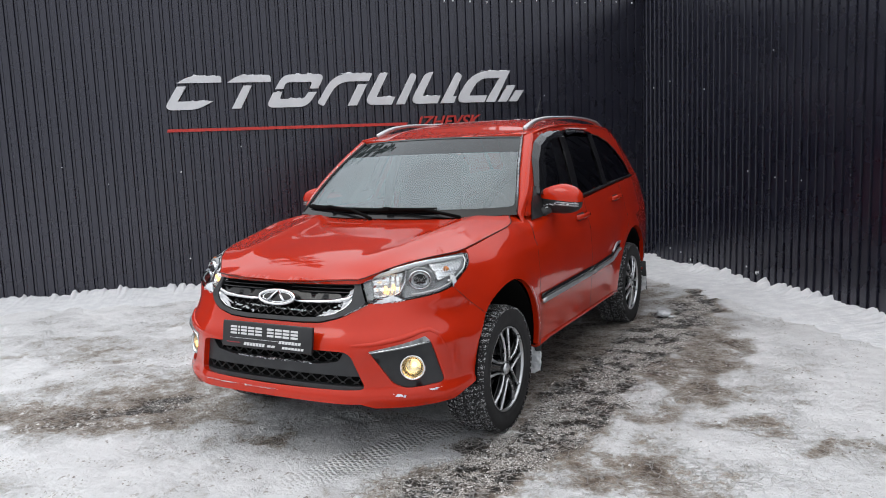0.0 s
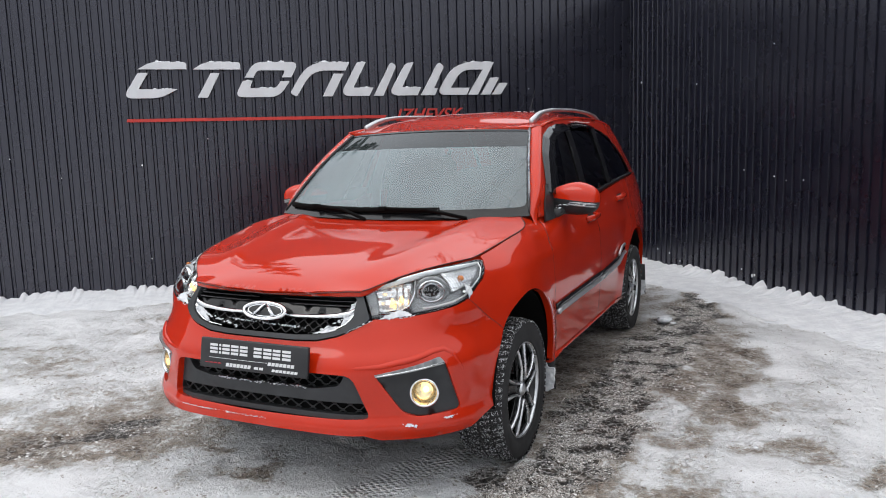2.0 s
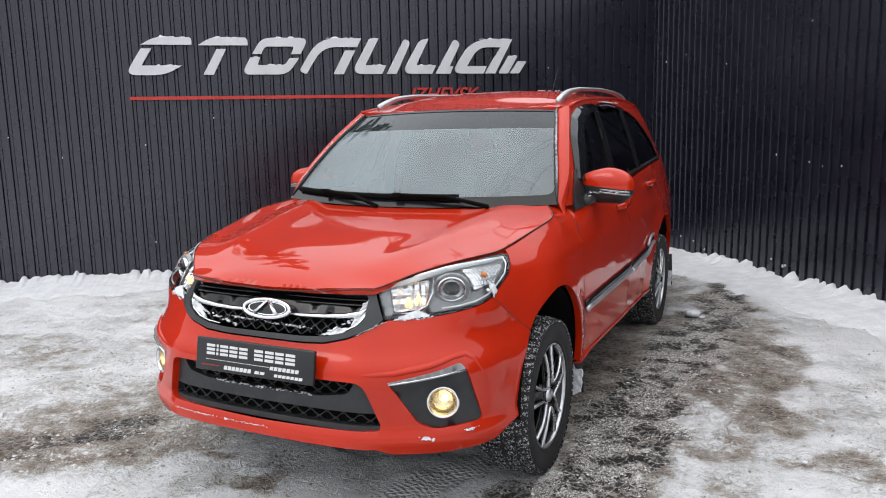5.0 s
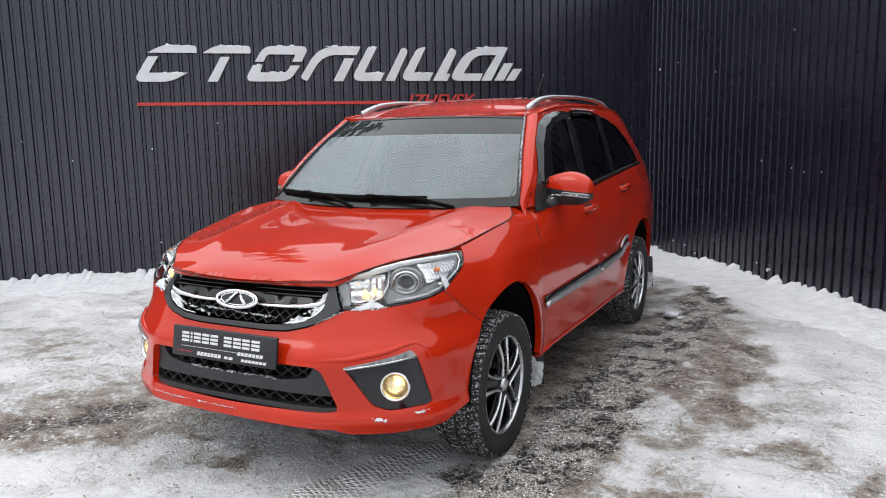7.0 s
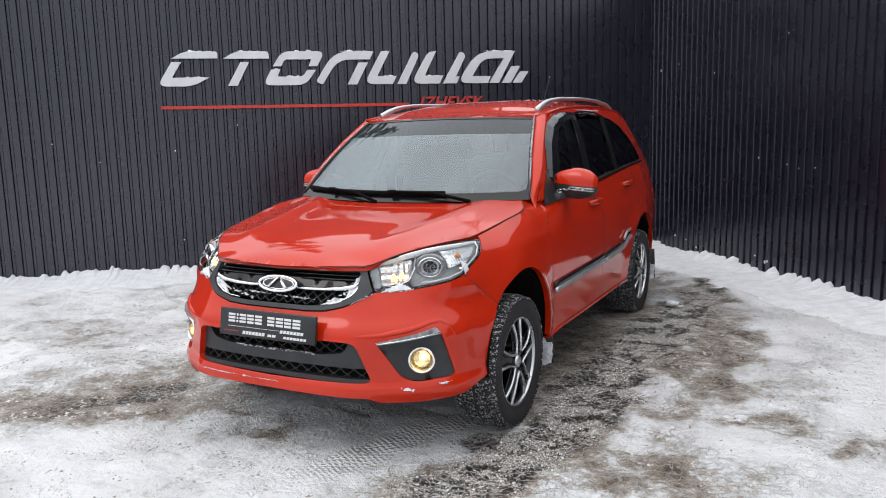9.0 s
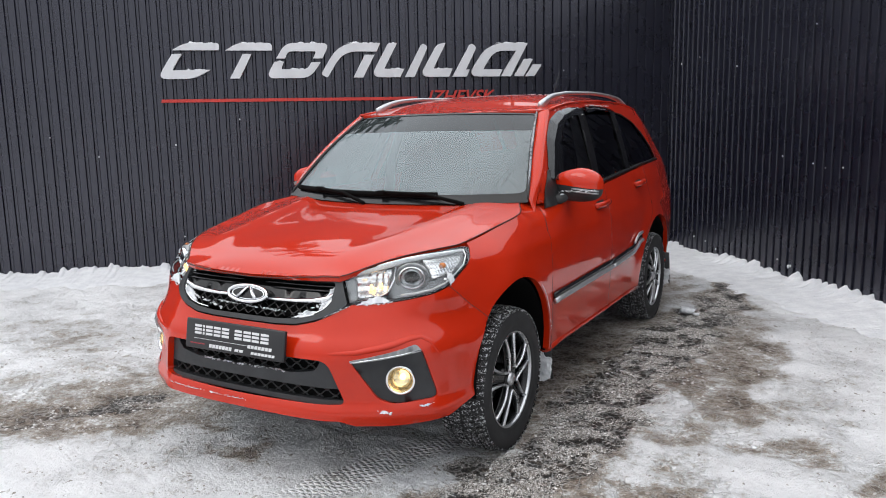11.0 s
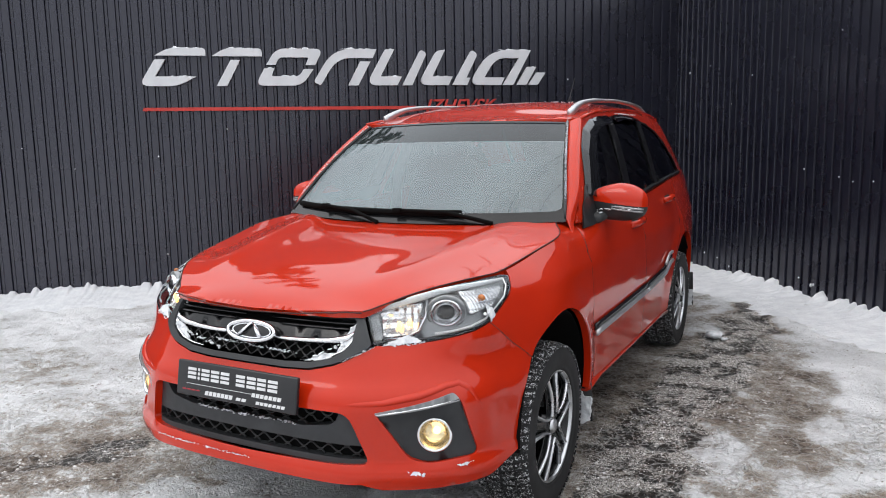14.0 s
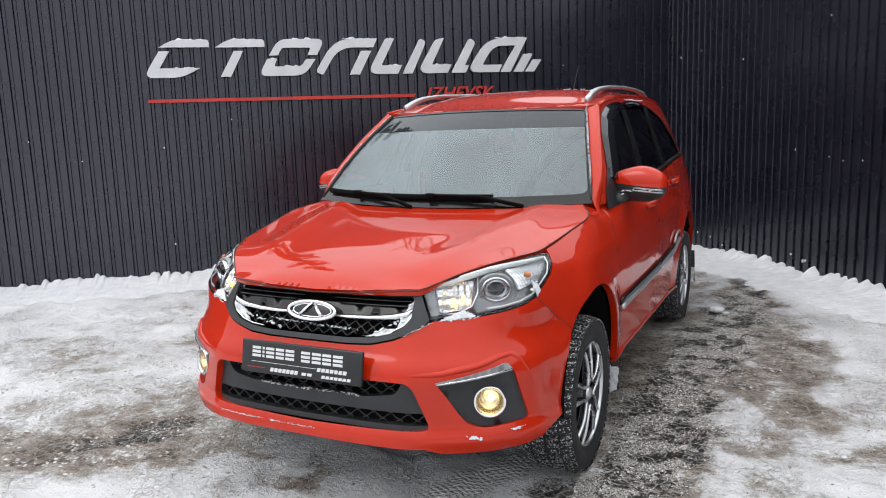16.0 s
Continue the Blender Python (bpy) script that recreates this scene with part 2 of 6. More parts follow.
_slush = math_node(YARD, "MULTIPLY", _ridge, ramp_node(YARD, math_node(YARD, "ADD", _dirt, centred(_big, 1.2)), [(0.05, (0, 0, 0)), (0.20, (1, 1, 1))]))
_slush = math_node(YARD, "MULTIPLY", _slush, ramp_node(YARD, _fine, [(0.36, (0, 0, 0)), (0.52, (1, 1, 1))]))
_col = mix_color(YARD, math_node(YARD, "MULTIPLY", _slush, 0.75), _col, (0.56, 0.55, 0.54))
_l.new(_col, _b.inputs["Base Color"])
_l.new(ramp_node(YARD, _d, [(0.0, (0.5,) * 3), (0.3, (0.3,) * 3), (0.6, (0.34,) * 3), (1.0, (0.6,) * 3)]), _b.inputs["Roughness"])
_hgt = math_node(YARD, "ADD", math_node(YARD, "MULTIPLY", _fine, 0.8), math_node(YARD, "ADD", math_node(YARD, "MULTIPLY", _mid, 1.1), math_node(YARD, "MULTIPLY", _speck, 0.25)))
_hgt = math_node(YARD, "ADD", _hgt, math_node(YARD, "ADD", math_node(YARD, "MULTIPLY", _print, 0.7), math_node(YARD, "MULTIPLY", _slush, 0.6)))
bump(YARD, _hgt, 0.75, 0.04)
GRIT = material("ice_and_stone_grit", (0.5, 0.49, 0.48), 0.45)
_gn, _gl, _gb = nodes_of(GRIT)
_gl.new(ramp_node(GRIT, _gn.new("ShaderNodeNewGeometry").outputs["Random Per Island"], [(0.0, (0.07, 0.062, 0.055)), (0.3, (0.24, 0.215, 0.19)), (0.75, (0.46, 0.44, 0.42)), (1.0, (0.72, 0.72, 0.72))]), _gb.inputs["Base Color"])
CRUMB = material("frozen_slush", (0.55, 0.55, 0.55), 0.4)
_cn, _cl, _cb = nodes_of(CRUMB)
_cl.new(ramp_node(CRUMB, _cn.new("ShaderNodeNewGeometry").outputs["Random Per Island"], [(0.0, (0.20, 0.18, 0.16)), (0.3, (0.46, 0.445, 0.43)), (1.0, (0.68, 0.68, 0.685))]), _cb.inputs["Base Color"])
SNOW = varied(material("wind_packed_snow", (0.72, 0.73, 0.755), 0.6), (0.62, 0.63, 0.66), (0.74, 0.75, 0.77), 9)
bump(SNOW, noise_node(SNOW, 30, 5), 0.5, 0.02)


# ---- mesh helpers ----
from mathutils import geometry


def mesh_of(name, verts, faces, smooth=True):
    me = bpy.data.meshes.new(name)
    me.from_pydata([tuple(v) for v in verts], [], faces)
    if smooth:
        me.polygons.foreach_set("use_smooth", [True] * len(me.polygons))
    me.update()
    return me


def part(name, data, mat, parent=None, label="", smooth=True):
    """One mesh object under a thing or a part. data: a mesh, a bmesh, or (verts, faces)."""
    if isinstance(data, bmesh.types.BMesh):
        me = bpy.data.meshes.new(name)
        data.to_mesh(me)
        data.free()
        if smooth:
            me.polygons.foreach_set("use_smooth", [True] * len(me.polygons))
    elif isinstance(data, tuple):
        me = mesh_of(name, data[0], data[1], smooth)
    else:
        me = data
    for m in (mat if isinstance(mat, (list, tuple)) else [mat]):
        me.materials.append(m)
    ob = new(name, me)
    if parent:
        ob.parent = parent
    if label:
        tagged(ob, label)
    return ob


def join(*pieces):
    verts, faces = [], []
    for v, f in pieces:
        k = len(verts)
        verts += [Vector(p) for p in v]
        faces += [tuple(i + k for i in q) for q in f]
    return verts, faces


def moved(piece, m):
    v, f = piece
    flip = m.to_3x3().determinant() < 0
    return [m @ Vector(p) for p in v], [tuple(reversed(q)) if flip else q for q in f]


MIRROR = Matrix.Diagonal((-1, 1, 1, 1))


def rounded(poly, r, n=5):
    """A closed 2D polygon with its corners rounded by r (one number, or one for each corner)."""
    out = []
    k = len(poly)
    for i in range(k):
        a, b, c = Vector(poly[i - 1]), Vector(poly[i]), Vector(poly[(i + 1) % k])
        rr = r[i] if isinstance(r, (list, tuple)) else r
        ea, ec = a - b, c - b
        d = min(rr, ea.length * 0.48, ec.length * 0.48)
        if d < 1e-4:
            out.append(tuple(b))
            continue
        p, q = b + ea.normalized() * d, b + ec.normalized() * d
        for j in range(n + 1):
            t = j / n
            out.append(tuple(p * (1 - t) ** 2 + b * 2 * t * (1 - t) + q * t * t))
    return out


def resampled(poly, step, closed=True):
    out = []
    k = len(poly)
    for i in range(k if closed else k - 1):
        a, b = np.array(poly[i]), np.array(poly[(i + 1) % k])
        m = max(1, math.ceil(np.linalg.norm(b - a) / step))
        out += [tuple(a + (b - a) * j / m) for j in range(m)]
    if not closed:
        out.append(tuple(poly[-1]))
    return out


def inside(points, poly):
    x, y = points[:, 0], points[:, 1]
    hit = np.zeros(len(points), bool)
    p = np.array(poly)
    for (ax, ay), (bx, by) in zip(p, np.roll(p, -1, 0)):
        if ay != by:
            hit ^= ((ay > y) != (by > y)) & (x < (bx - ax) * (y - ay) / (by - ay) + ax)
    return hit


def off_edge(points, poly):
    """Distance of each point to a closed polygon's edge."""
    best = np.full(len(points), 1e9)
    p = np.array(poly)
    for a, b in zip(p, np.roll(p, -1, 0)):
        d = b - a
        t = np.clip(((points - a) @ d) / max(d @ d, 1e-12), 0, 1)
        best = np.minimum(best, np.linalg.norm(points - (a + t[:, None] * d), axis=1))
    return best


def flat_mesh(outline, holes, step):
    """Triangles that fill a 2D outline round its holes."""
    loops = [resampled(outline, step)] + [resampled(h, step) for h in holes]
    lo, hi = np.min(loops[0], 0), np.max(loops[0], 0)
    xs, ys = np.arange(lo[0] + step / 2, hi[0], step), np.arange(lo[1] + step / 2, hi[1], step * 0.87)
    grid = np.array([(x + (step / 2 if j % 2 else 0), y) for j, y in enumerate(ys) for x in xs])
    if len(grid):
        keep = inside(grid, loops[0]) & (off_edge(grid, loops[0]) > step * 0.5)
        for h in loops[1:]:
            keep &= ~inside(grid, h) & (off_edge(grid, h) > step * 0.5)
        grid = grid[keep]
    pts, edges = [], []
    for lp in loops:
        k, m = len(pts), len(lp)
        pts += [Vector(p) for p in lp]
        edges += [(k + i, k + (i + 1) % m) for i in range(m)]
    pts += [Vector(p) for p in grid]
    vs, _, fs, *_ = geometry.delaunay_2d_cdt(pts, edges, [], 0, 1e-6)
    v = np.array([tuple(p) for p in vs])
    c = np.array([v[list(f)].mean(0) for f in fs])
    ok = inside(c, loops[0])
    for h in loops[1:]:
        ok &= ~inside(c, h)
    tris = []
    for f, k in zip(fs, ok):
        if k:
            a, b, d = v[f[0]], v[f[1]], v[f[2]]
            area = (b[0] - a[0]) * (d[1] - a[1]) - (b[1] - a[1]) * (d[0] - a[0])
            if abs(area) > 1e-10:
                tris.append(tuple(f) if area > 0 else tuple(reversed(f)))
    return v, tris


def skin(fn, outline, holes=(), step=0.03, depth=0.012, lift=0.0, flip=False, back=False):
    """A panel cut out of the surface fn(a, b): its face, and its edge turned inwards by depth."""
    v, tris = flat_mesh(outline, list(holes), step)
    e = 1e-3
    face, inner = [], []
    for a, b in v:
        p = fn(a, b)
        n = (fn(a + e, b) - fn(a - e, b)).cross(fn(a, b + e) - fn(a, b - e)).normalized()
        if flip:
            n = -n
        face.append(p + n * lift)
        inner.append(p + n * (lift - depth))
    if flip:
        tris = [tuple(reversed(t)) for t in tris]
    verts, faces = list(face), list(tris)
    used = {}
    for t in tris:
        for i in range(3):
            k = (t[i], t[(i + 1) % 3])
            used[k] = used.get(k, 0) + 1
    rim = [k for k in used if (k[1], k[0]) not in used]
    outer_i, inner_i = {}, {}
    for a, b in rim:
        for q in (a, b):
            if q not in outer_i:
                outer_i[q] = len(verts)
                verts.append(face[q])
                inner_i[q] = len(verts)
                verts.append(inner[q])
        faces.append((outer_i[b], outer_i[a], inner_i[a], inner_i[b]))
    if back:
        k = len(verts)
        verts += inner
        faces += [tuple(i + k for i in reversed(t)) for t in tris]
    return verts, faces


def tube(points, size, n=8, cap=True, up=(0, 0, 1), square=0.0):
    """A swept bar along points; size: a radius, or one (width, height) or radius for each point."""
    pts = [Vector(p) for p in points]
    verts, faces = [], []
    for i, p in enumerate(pts):
        d = (pts[min(i + 1, len(pts) - 1)] - pts[max(i - 1, 0)]).normalized()
        s = d.cross(Vector(up))
        if s.length < 1e-5:
            s = d.cross(Vector((1, 0, 0)))
        s.normalize()
        w = s.cross(d)
        sz = size[i] if isinstance(size, list) else size
        a, b = sz if isinstance(sz, tuple) else (sz, sz)
        for j in range(n):
            t = 2 * math.pi * (j + 0.5) / n
            c, q = math.cos(t), math.sin(t)
            if square:
                k = (abs(c) ** square + abs(q) ** square) ** (-1 / square)
                c, q = c * k, q * k
            verts.append(p + s * c * a + w * q * b)
    for i in range(len(pts) - 1):
        for j in range(n):
            a, b = i * n + j, i * n + (j + 1) % n
            faces.append((a, a + n, b + n, b))
    if cap:
        faces.append(tuple(range(n)))
        faces.append(tuple(reversed(range(len(verts) - n, len(verts)))))
    return verts, faces


def lathe(profile, n=48, axis="x"):
    """Turn (radius, along) pairs about an axis."""
    verts, faces = [], []
    for r, a in profile:
        for j in range(n):
            t = 2 * math.pi * j / n
            verts.append(Vector((a, r * math.cos(t), r * math.sin(t))) if axis == "x" else Vector((r * math.cos(t), a, r * math.sin(t))))
    for i in range(len(profile) - 1):
        for j in range(n):
            a, b = i * n + j, i * n + (j + 1) % n
            faces.append((a, b, b + n, a + n) if axis == "y" else (a, a + n, b + n, b))
    return verts, faces


def block(x0, x1, y0, y1, z0, z1, r=0.01):
    """A box with rounded edges, as a bmesh."""
    bm = bmesh.new()
    bmesh.ops.create_cube(bm, size=1)
    for v in bm.verts:
        v.co = Vector(((x0 + x1) / 2 + v.co.x * (x1 - x0), (y0 + y1) / 2 + v.co.y * (y1 - y0), (z0 + z1) / 2 + v.co.z * (z1 - z0)))
    if r:
        bmesh.ops.bevel(bm, geom=list(bm.edges), offset=r, segments=3, affect="EDGES", profile=0.5)
    return bm


def blob(rx, ry, rz, e=2.6, nu=20, nv=12):
    """A rounded-box solid round the origin."""
    def p(c, k):
        return math.copysign(abs(c) ** (2 / k), c)
    verts, faces = [], []
    for i in range(nv + 1):
        a = -math.pi / 2 + math.pi * i / nv
        for j in range(nu):
            t = 2 * math.pi * j / nu
            verts.append(Vector((rx * p(math.cos(a), e) * p(math.cos(t), e), ry * p(math.cos(a), e) * p(math.sin(t), e), rz * p(math.sin(a), e))))
    for i in range(nv):
        for j in range(nu):
            a, b = i * nu + j, i * nu + (j + 1) % nu
            faces.append((a, b, b + nu, a + nu))
    return verts, faces


# ---- the car's surfaces: x to its left, front axle at y = 0, ground at z = 0 ----
def lerp_table(x, table):
    """Smooth interpolation through a short table of (x, value)."""
    if x <= table[0][0]:
        return table[0][1]
    for (a, va), (b, vb) in zip(table, table[1:]):
        if x <= b:
            k = (x - a) / (b - a)
            return va + (vb - va) * k
    return table[-1][1]


def smooth_table(table, n=240, passes=14):
    """The table resampled and softened, so that curves made of it have no kinks."""
    a, b = table[0][0], table[-1][0]
    xs = [a + (b - a) * i / n for i in range(n + 1)]
    vs = np.array([lerp_table(x, table) for x in xs])
    for _ in range(passes):
        inner = 0.25 * vs[:-2] + 0.5 * vs[1:-1] + 0.25 * vs[2:]
        vs = np.concatenate(([vs[0]], inner, [vs[-1]]))
    return lambda x: float(np.interp(x, xs, vs))


# half plan of the body at bumper height, from the nose round to the tail
PLAN = [(0, -0.805), (0.15, -0.803), (0.30, -0.795), (0.42, -0.777), (0.52, -0.728), (0.63, -0.665),
        (0.73, -0.575), (0.79, -0.48), (0.815, -0.36), (0.834, -0.2), (0.857, 0.0), (0.867, 0.4), (0.873, 0.9),
        (0.876, 1.4), (0.874, 2.0), (0.865, 2.5), (0.845, 2.85), (0.81, 3.15), (0.755, 3.38), (0.66, 3.51),
        (0.50, 3.57), (0.25, 3.59), (0, 3.595)]


def plan_curve():
    """Catmull-Rom through PLAN, by length along it."""
    full = [(-PLAN[1][0], PLAN[1][1])] + PLAN + [(-PLAN[-2][0], PLAN[-2][1])]
    pts = []
    for a, b, c, d in zip(full, full[1:], full[2:], full[3:]):
        for i in range(16):
            k = i / 16
            pts.append([0.5 * (2 * b[j] + (c[j] - a[j]) * k + (2 * a[j] - 5 * b[j] + 4 * c[j] - d[j]) * k * k
                               + (3 * b[j] - a[j] - 3 * c[j] + d[j]) * k ** 3) for j in (0, 1)])
    pts.append(list(PLAN[-1]))
    p = np.array(pts)
    s = np.concatenate(([0], np.cumsum(np.hypot(*np.diff(p, axis=0).T))))
    return p, s


PLAN_P, PLAN_S = plan_curve()
TAIL_U = float(PLAN_S[-1])
PLAN_Y = [(float(y), float(s)) for (x, y), s in zip(PLAN_P, PLAN_S) if x > 0.6 and y < 3.45]


def u_of_y(y):
    """The length along the plan at which the side passes y."""
    return lerp_table(y, PLAN_Y)


def plan_at(u):
    a = abs(u)
    x, y = np.interp(a, PLAN_S, PLAN_P[:, 0]), np.interp(a, PLAN_S, PLAN_P[:, 1])
    e = 0.02
    dx = np.interp(a + e, PLAN_S, PLAN_P[:, 0]) - (np.interp(a - e, PLAN_S, PLAN_P[:, 0]) if a > e else -np.interp(e, PLAN_S, PLAN_P[:, 0]))
    dy = np.interp(a + e, PLAN_S, PLAN_P[:, 1]) - (np.interp(a - e, PLAN_S, PLAN_P[:, 1]) if a > e else np.interp(e, PLAN_S, PLAN_P[:, 1]))
    n = math.hypot(dx, dy) or 1
    return (math.copysign(x, u) if u else 0.0), y, (math.copysign(1, u) if u else 1) * dy / n, -dx / n


FRONT_IN = smooth_table([(0.15, -0.09), (0.22, -0.06), (0.27, -0.016), (0.30, 0.010), (0.335, 0.016), (0.356, 0.014), (0.374, 0.0), (0.40, 0.0), (0.50, 0.0), (0.56, 0.003), (0.60, -0.008), (0.64, -0.035), (0.70, -0.062),
                         (0.76, -0.09), (0.82, -0.125), (0.88, -0.155), (0.95, -0.20)], passes=8)
SIDE_IN = smooth_table([(0.15, -0.085), (0.20, -0.055), (0.30, -0.022), (0.36, -0.018), (0.45, -0.010), (0.60, 0.0), (0.72, 0.004), (0.84, -0.004),
                        (0.875, -0.002), (0.90, -0.014), (1.00, -0.036), (1.06, -0.052), (1.2, -0.10)], passes=6)
# top edge of the body's sides: hood line, then the line under the windows
TOP_Z = smooth_table([(-0.9, 0.860), (-0.66, 0.850), (-0.622, 0.856), (-0.552, 0.887), (-0.476, 0.908), (-0.416, 0.917), (-0.345, 0.924), (-0.23, 0.932), (0.1, 0.988), (0.42, 1.046), (0.55, 1.045), (0.7, 1.04),
                      (1.5, 1.075), (2.0, 1.106), (2.4, 1.128), (2.9, 1.142), (3.7, 1.145)], passes=3)
ROLL = smooth_table([(-0.9, 0.0), (-0.6, 0.01), (-0.3, 0.035), (-0.2, 0.056), (-0.1, 0.084), (0.0, 0.078), (0.08, 0.066), (0.16, 0.050), (0.22, 0.045), (0.28, 0.058), (0.34, 0.09), (0.42, 0.135), (0.55, 0.08), (0.68, 0.0), (3.7, 0.0)], passes=6)
ARCHES = ((0.025, 0.345, 0.36, 0.412), (2.465, 0.35, 0.47, 0.42))


def arch(k, n=28, grow=0.0):
    """The wheel opening's edge, from its front foot over the top to its rear foot, as (u, z)."""
    y, z, a, b = ARCHES[k]
    return [(u_of_y(y - (a + grow) * math.cos(math.pi * i / n)), z + (b + grow) * math.sin(math.pi * i / n)) for i in range(n + 1)]


def body(u, z):
    """A point of the body's outer skin, u along the plan (negative on the car's right) and z up."""
    x, y, nx, ny = plan_at(u)
    w = min(max((abs(u) - 0.80) / 0.55, 0), 1)
    w = w * w * (3 - 2 * w)
    d = FRONT_IN(z) * (1 - w) + SIDE_IN(z) * w
    h = max(TOP_Z(y) - z, 0)
    if 0.45 < abs(u) < 1.4 and z > 0.66:  # the lamps bulge at the corners of the nose
        up, down = min(max((z - 0.67) / 0.12, 0), 1), min(max(h / 0.055, 0), 1)
        d += 0.040 * math.exp(-((abs(u) - 0.90) / 0.20) ** 2) * up * up * (3 - 2 * up) * down * down * (3 - 2 * down)
    d -= ROLL(y) * math.exp(-(h / 0.055) ** 1.15)
    if abs(u) > 0.9 and y < 3.2:
        for ay, az, ra, rb in ARCHES:
            q = (math.hypot((y - ay) / ra, (z - az) / rb) - 1) * rb
            k = min(max(1 - max(q, 0) / 0.14, 0), 1) * min(max((z - 0.2) / 0.15, 0), 1)
            d += 0.016 * k * k * (3 - 2 * k)
    return Vector((x + nx * d, y + ny * d, z))


def hood(x, y):
    """The hood: between the two hood lines, crowned, with a shallow valley beside each shoulder."""
    half = hood_half(y)
    s = min(abs(x) / half, 1.2)
    edge = TOP_Z(y)
    mid = hood_mid(y)
    z = edge + (mid - edge) * (1 - s ** 2.4)
    ridge = lerp_table(y, HOOD_RIDGE)
    k = min(max((y + 0.66) / 0.35, 0), 1)
    z += 0.012 * k * k * (3 - 2 * k) * math.exp(-((abs(x) - ridge) / 0.08) ** 2)
    return Vector((x, y, z))


HOOD_HALF = [(-0.75, 0.36), (-0.655, 0.42), (-0.622, 0.44), (-0.552, 0.507), (-0.476, 0.572), (-0.416, 0.613), (-0.345, 0.655), (-0.237, 0.713), (-0.17, 0.725), (-0.1, 0.737), (0.0, 0.752), (0.08, 0.764), (0.16, 0.778), (0.22, 0.782), (0.28, 0.768), (0.34, 0.735), (0.42, 0.694), (0.6, 0.68)]
HOOD_MID = [(-0.75, 0.80), (-0.70, 0.862), (-0.655, 0.885), (-0.55, 0.915), (-0.40, 0.945), (-0.2, 0.977), (0.1, 1.013), (0.3, 1.033), (0.5, 1.05)]
hood_half, hood_mid = smooth_table(HOOD_HALF, passes=6), smooth_table(HOOD_MID, passes=70)
HOOD_RIDGE = [(-0.7, 0.30), (-0.4, 0.42), (0.0, 0.50), (0.45, 0.55)]


def glass_front(s, r):
    """The windscreen: s from -1 to 1 across, r from 0 to 1 upwards."""
    a, b = Vector((0.737, 0.435, 1.058)), Vector((0.574, 0.944, 1.475))
    c = a.lerp(b, r)
    k = 1 - s * s
    return Vector((s * c.x, c.y - k * (0.17 - 0.05 * r) - 0.012 * math.sin(math.pi * r), c.z + k * (-0.012 + 0.026 * r) + 0.022 * math.sin(math.pi * r)))


BELT_X = [(0.3, 0.80), (2.2, 0.802), (2.6, 0.792), (2.9, 0.775), (3.3, 0.725)]
ROOF_EDGE = smooth_table([(0.6, 1.435), (0.94, 1.486), (1.2, 1.525), (1.5, 1.547), (2.0, 1.56), (2.4, 1.553), (2.7, 1.53), (2.9, 1.495), (3.3, 1.40)], passes=8)


def cabin(y, z, side=1):
    """The upper body's side, by y and z."""
    h = z - 1.03
    x = lerp_table(y, BELT_X) - 0.27 * h - 0.20 * h * h * (1 if h > 0 else -1)
    x -= 0.032 * min(1, max(0, 1 - (y - 0.47) / 0.16)) * min(1, max(0, (1.2 - z) / 0.1))
    return Vector((side * x, y, z))


def roof(x, y):
    e = ROOF_EDGE(y)
    xe = cabin(y, e).x
    s = min(abs(x) / xe, 1)
    k = min(max((y - 0.85) / 0.7, 0), 1)
    return Vector((x, y, e + (0.018 + 0.044 * k * k * (3 - 2 * k)) * (1 - s ** 3.2)))


# ---- the yard: snow-covered ground and two steel-clad walls that meet in a corner ----
SIGN_TURN, SIDE_TURN = radians(40.0), radians(-48.5)
ALONG = Vector((math.cos(SIGN_TURN), math.sin(SIGN_TURN), 0))
BACK = Vector((-math.sin(SIGN_TURN), math.cos(SIGN_TURN), 0))
SIGN_AT = Vector((-2.81, 3.45, 0))
FACE_AT = SIGN_AT + BACK * 0.05
CORNER = FACE_AT + ALONG * 3.9
SIDE = Vector((math.cos(SIDE_TURN), math.sin(SIDE_TURN), 0))
SIDE_BACK = Vector((-math.sin(SIDE_TURN), math.cos(SIDE_TURN), 0))

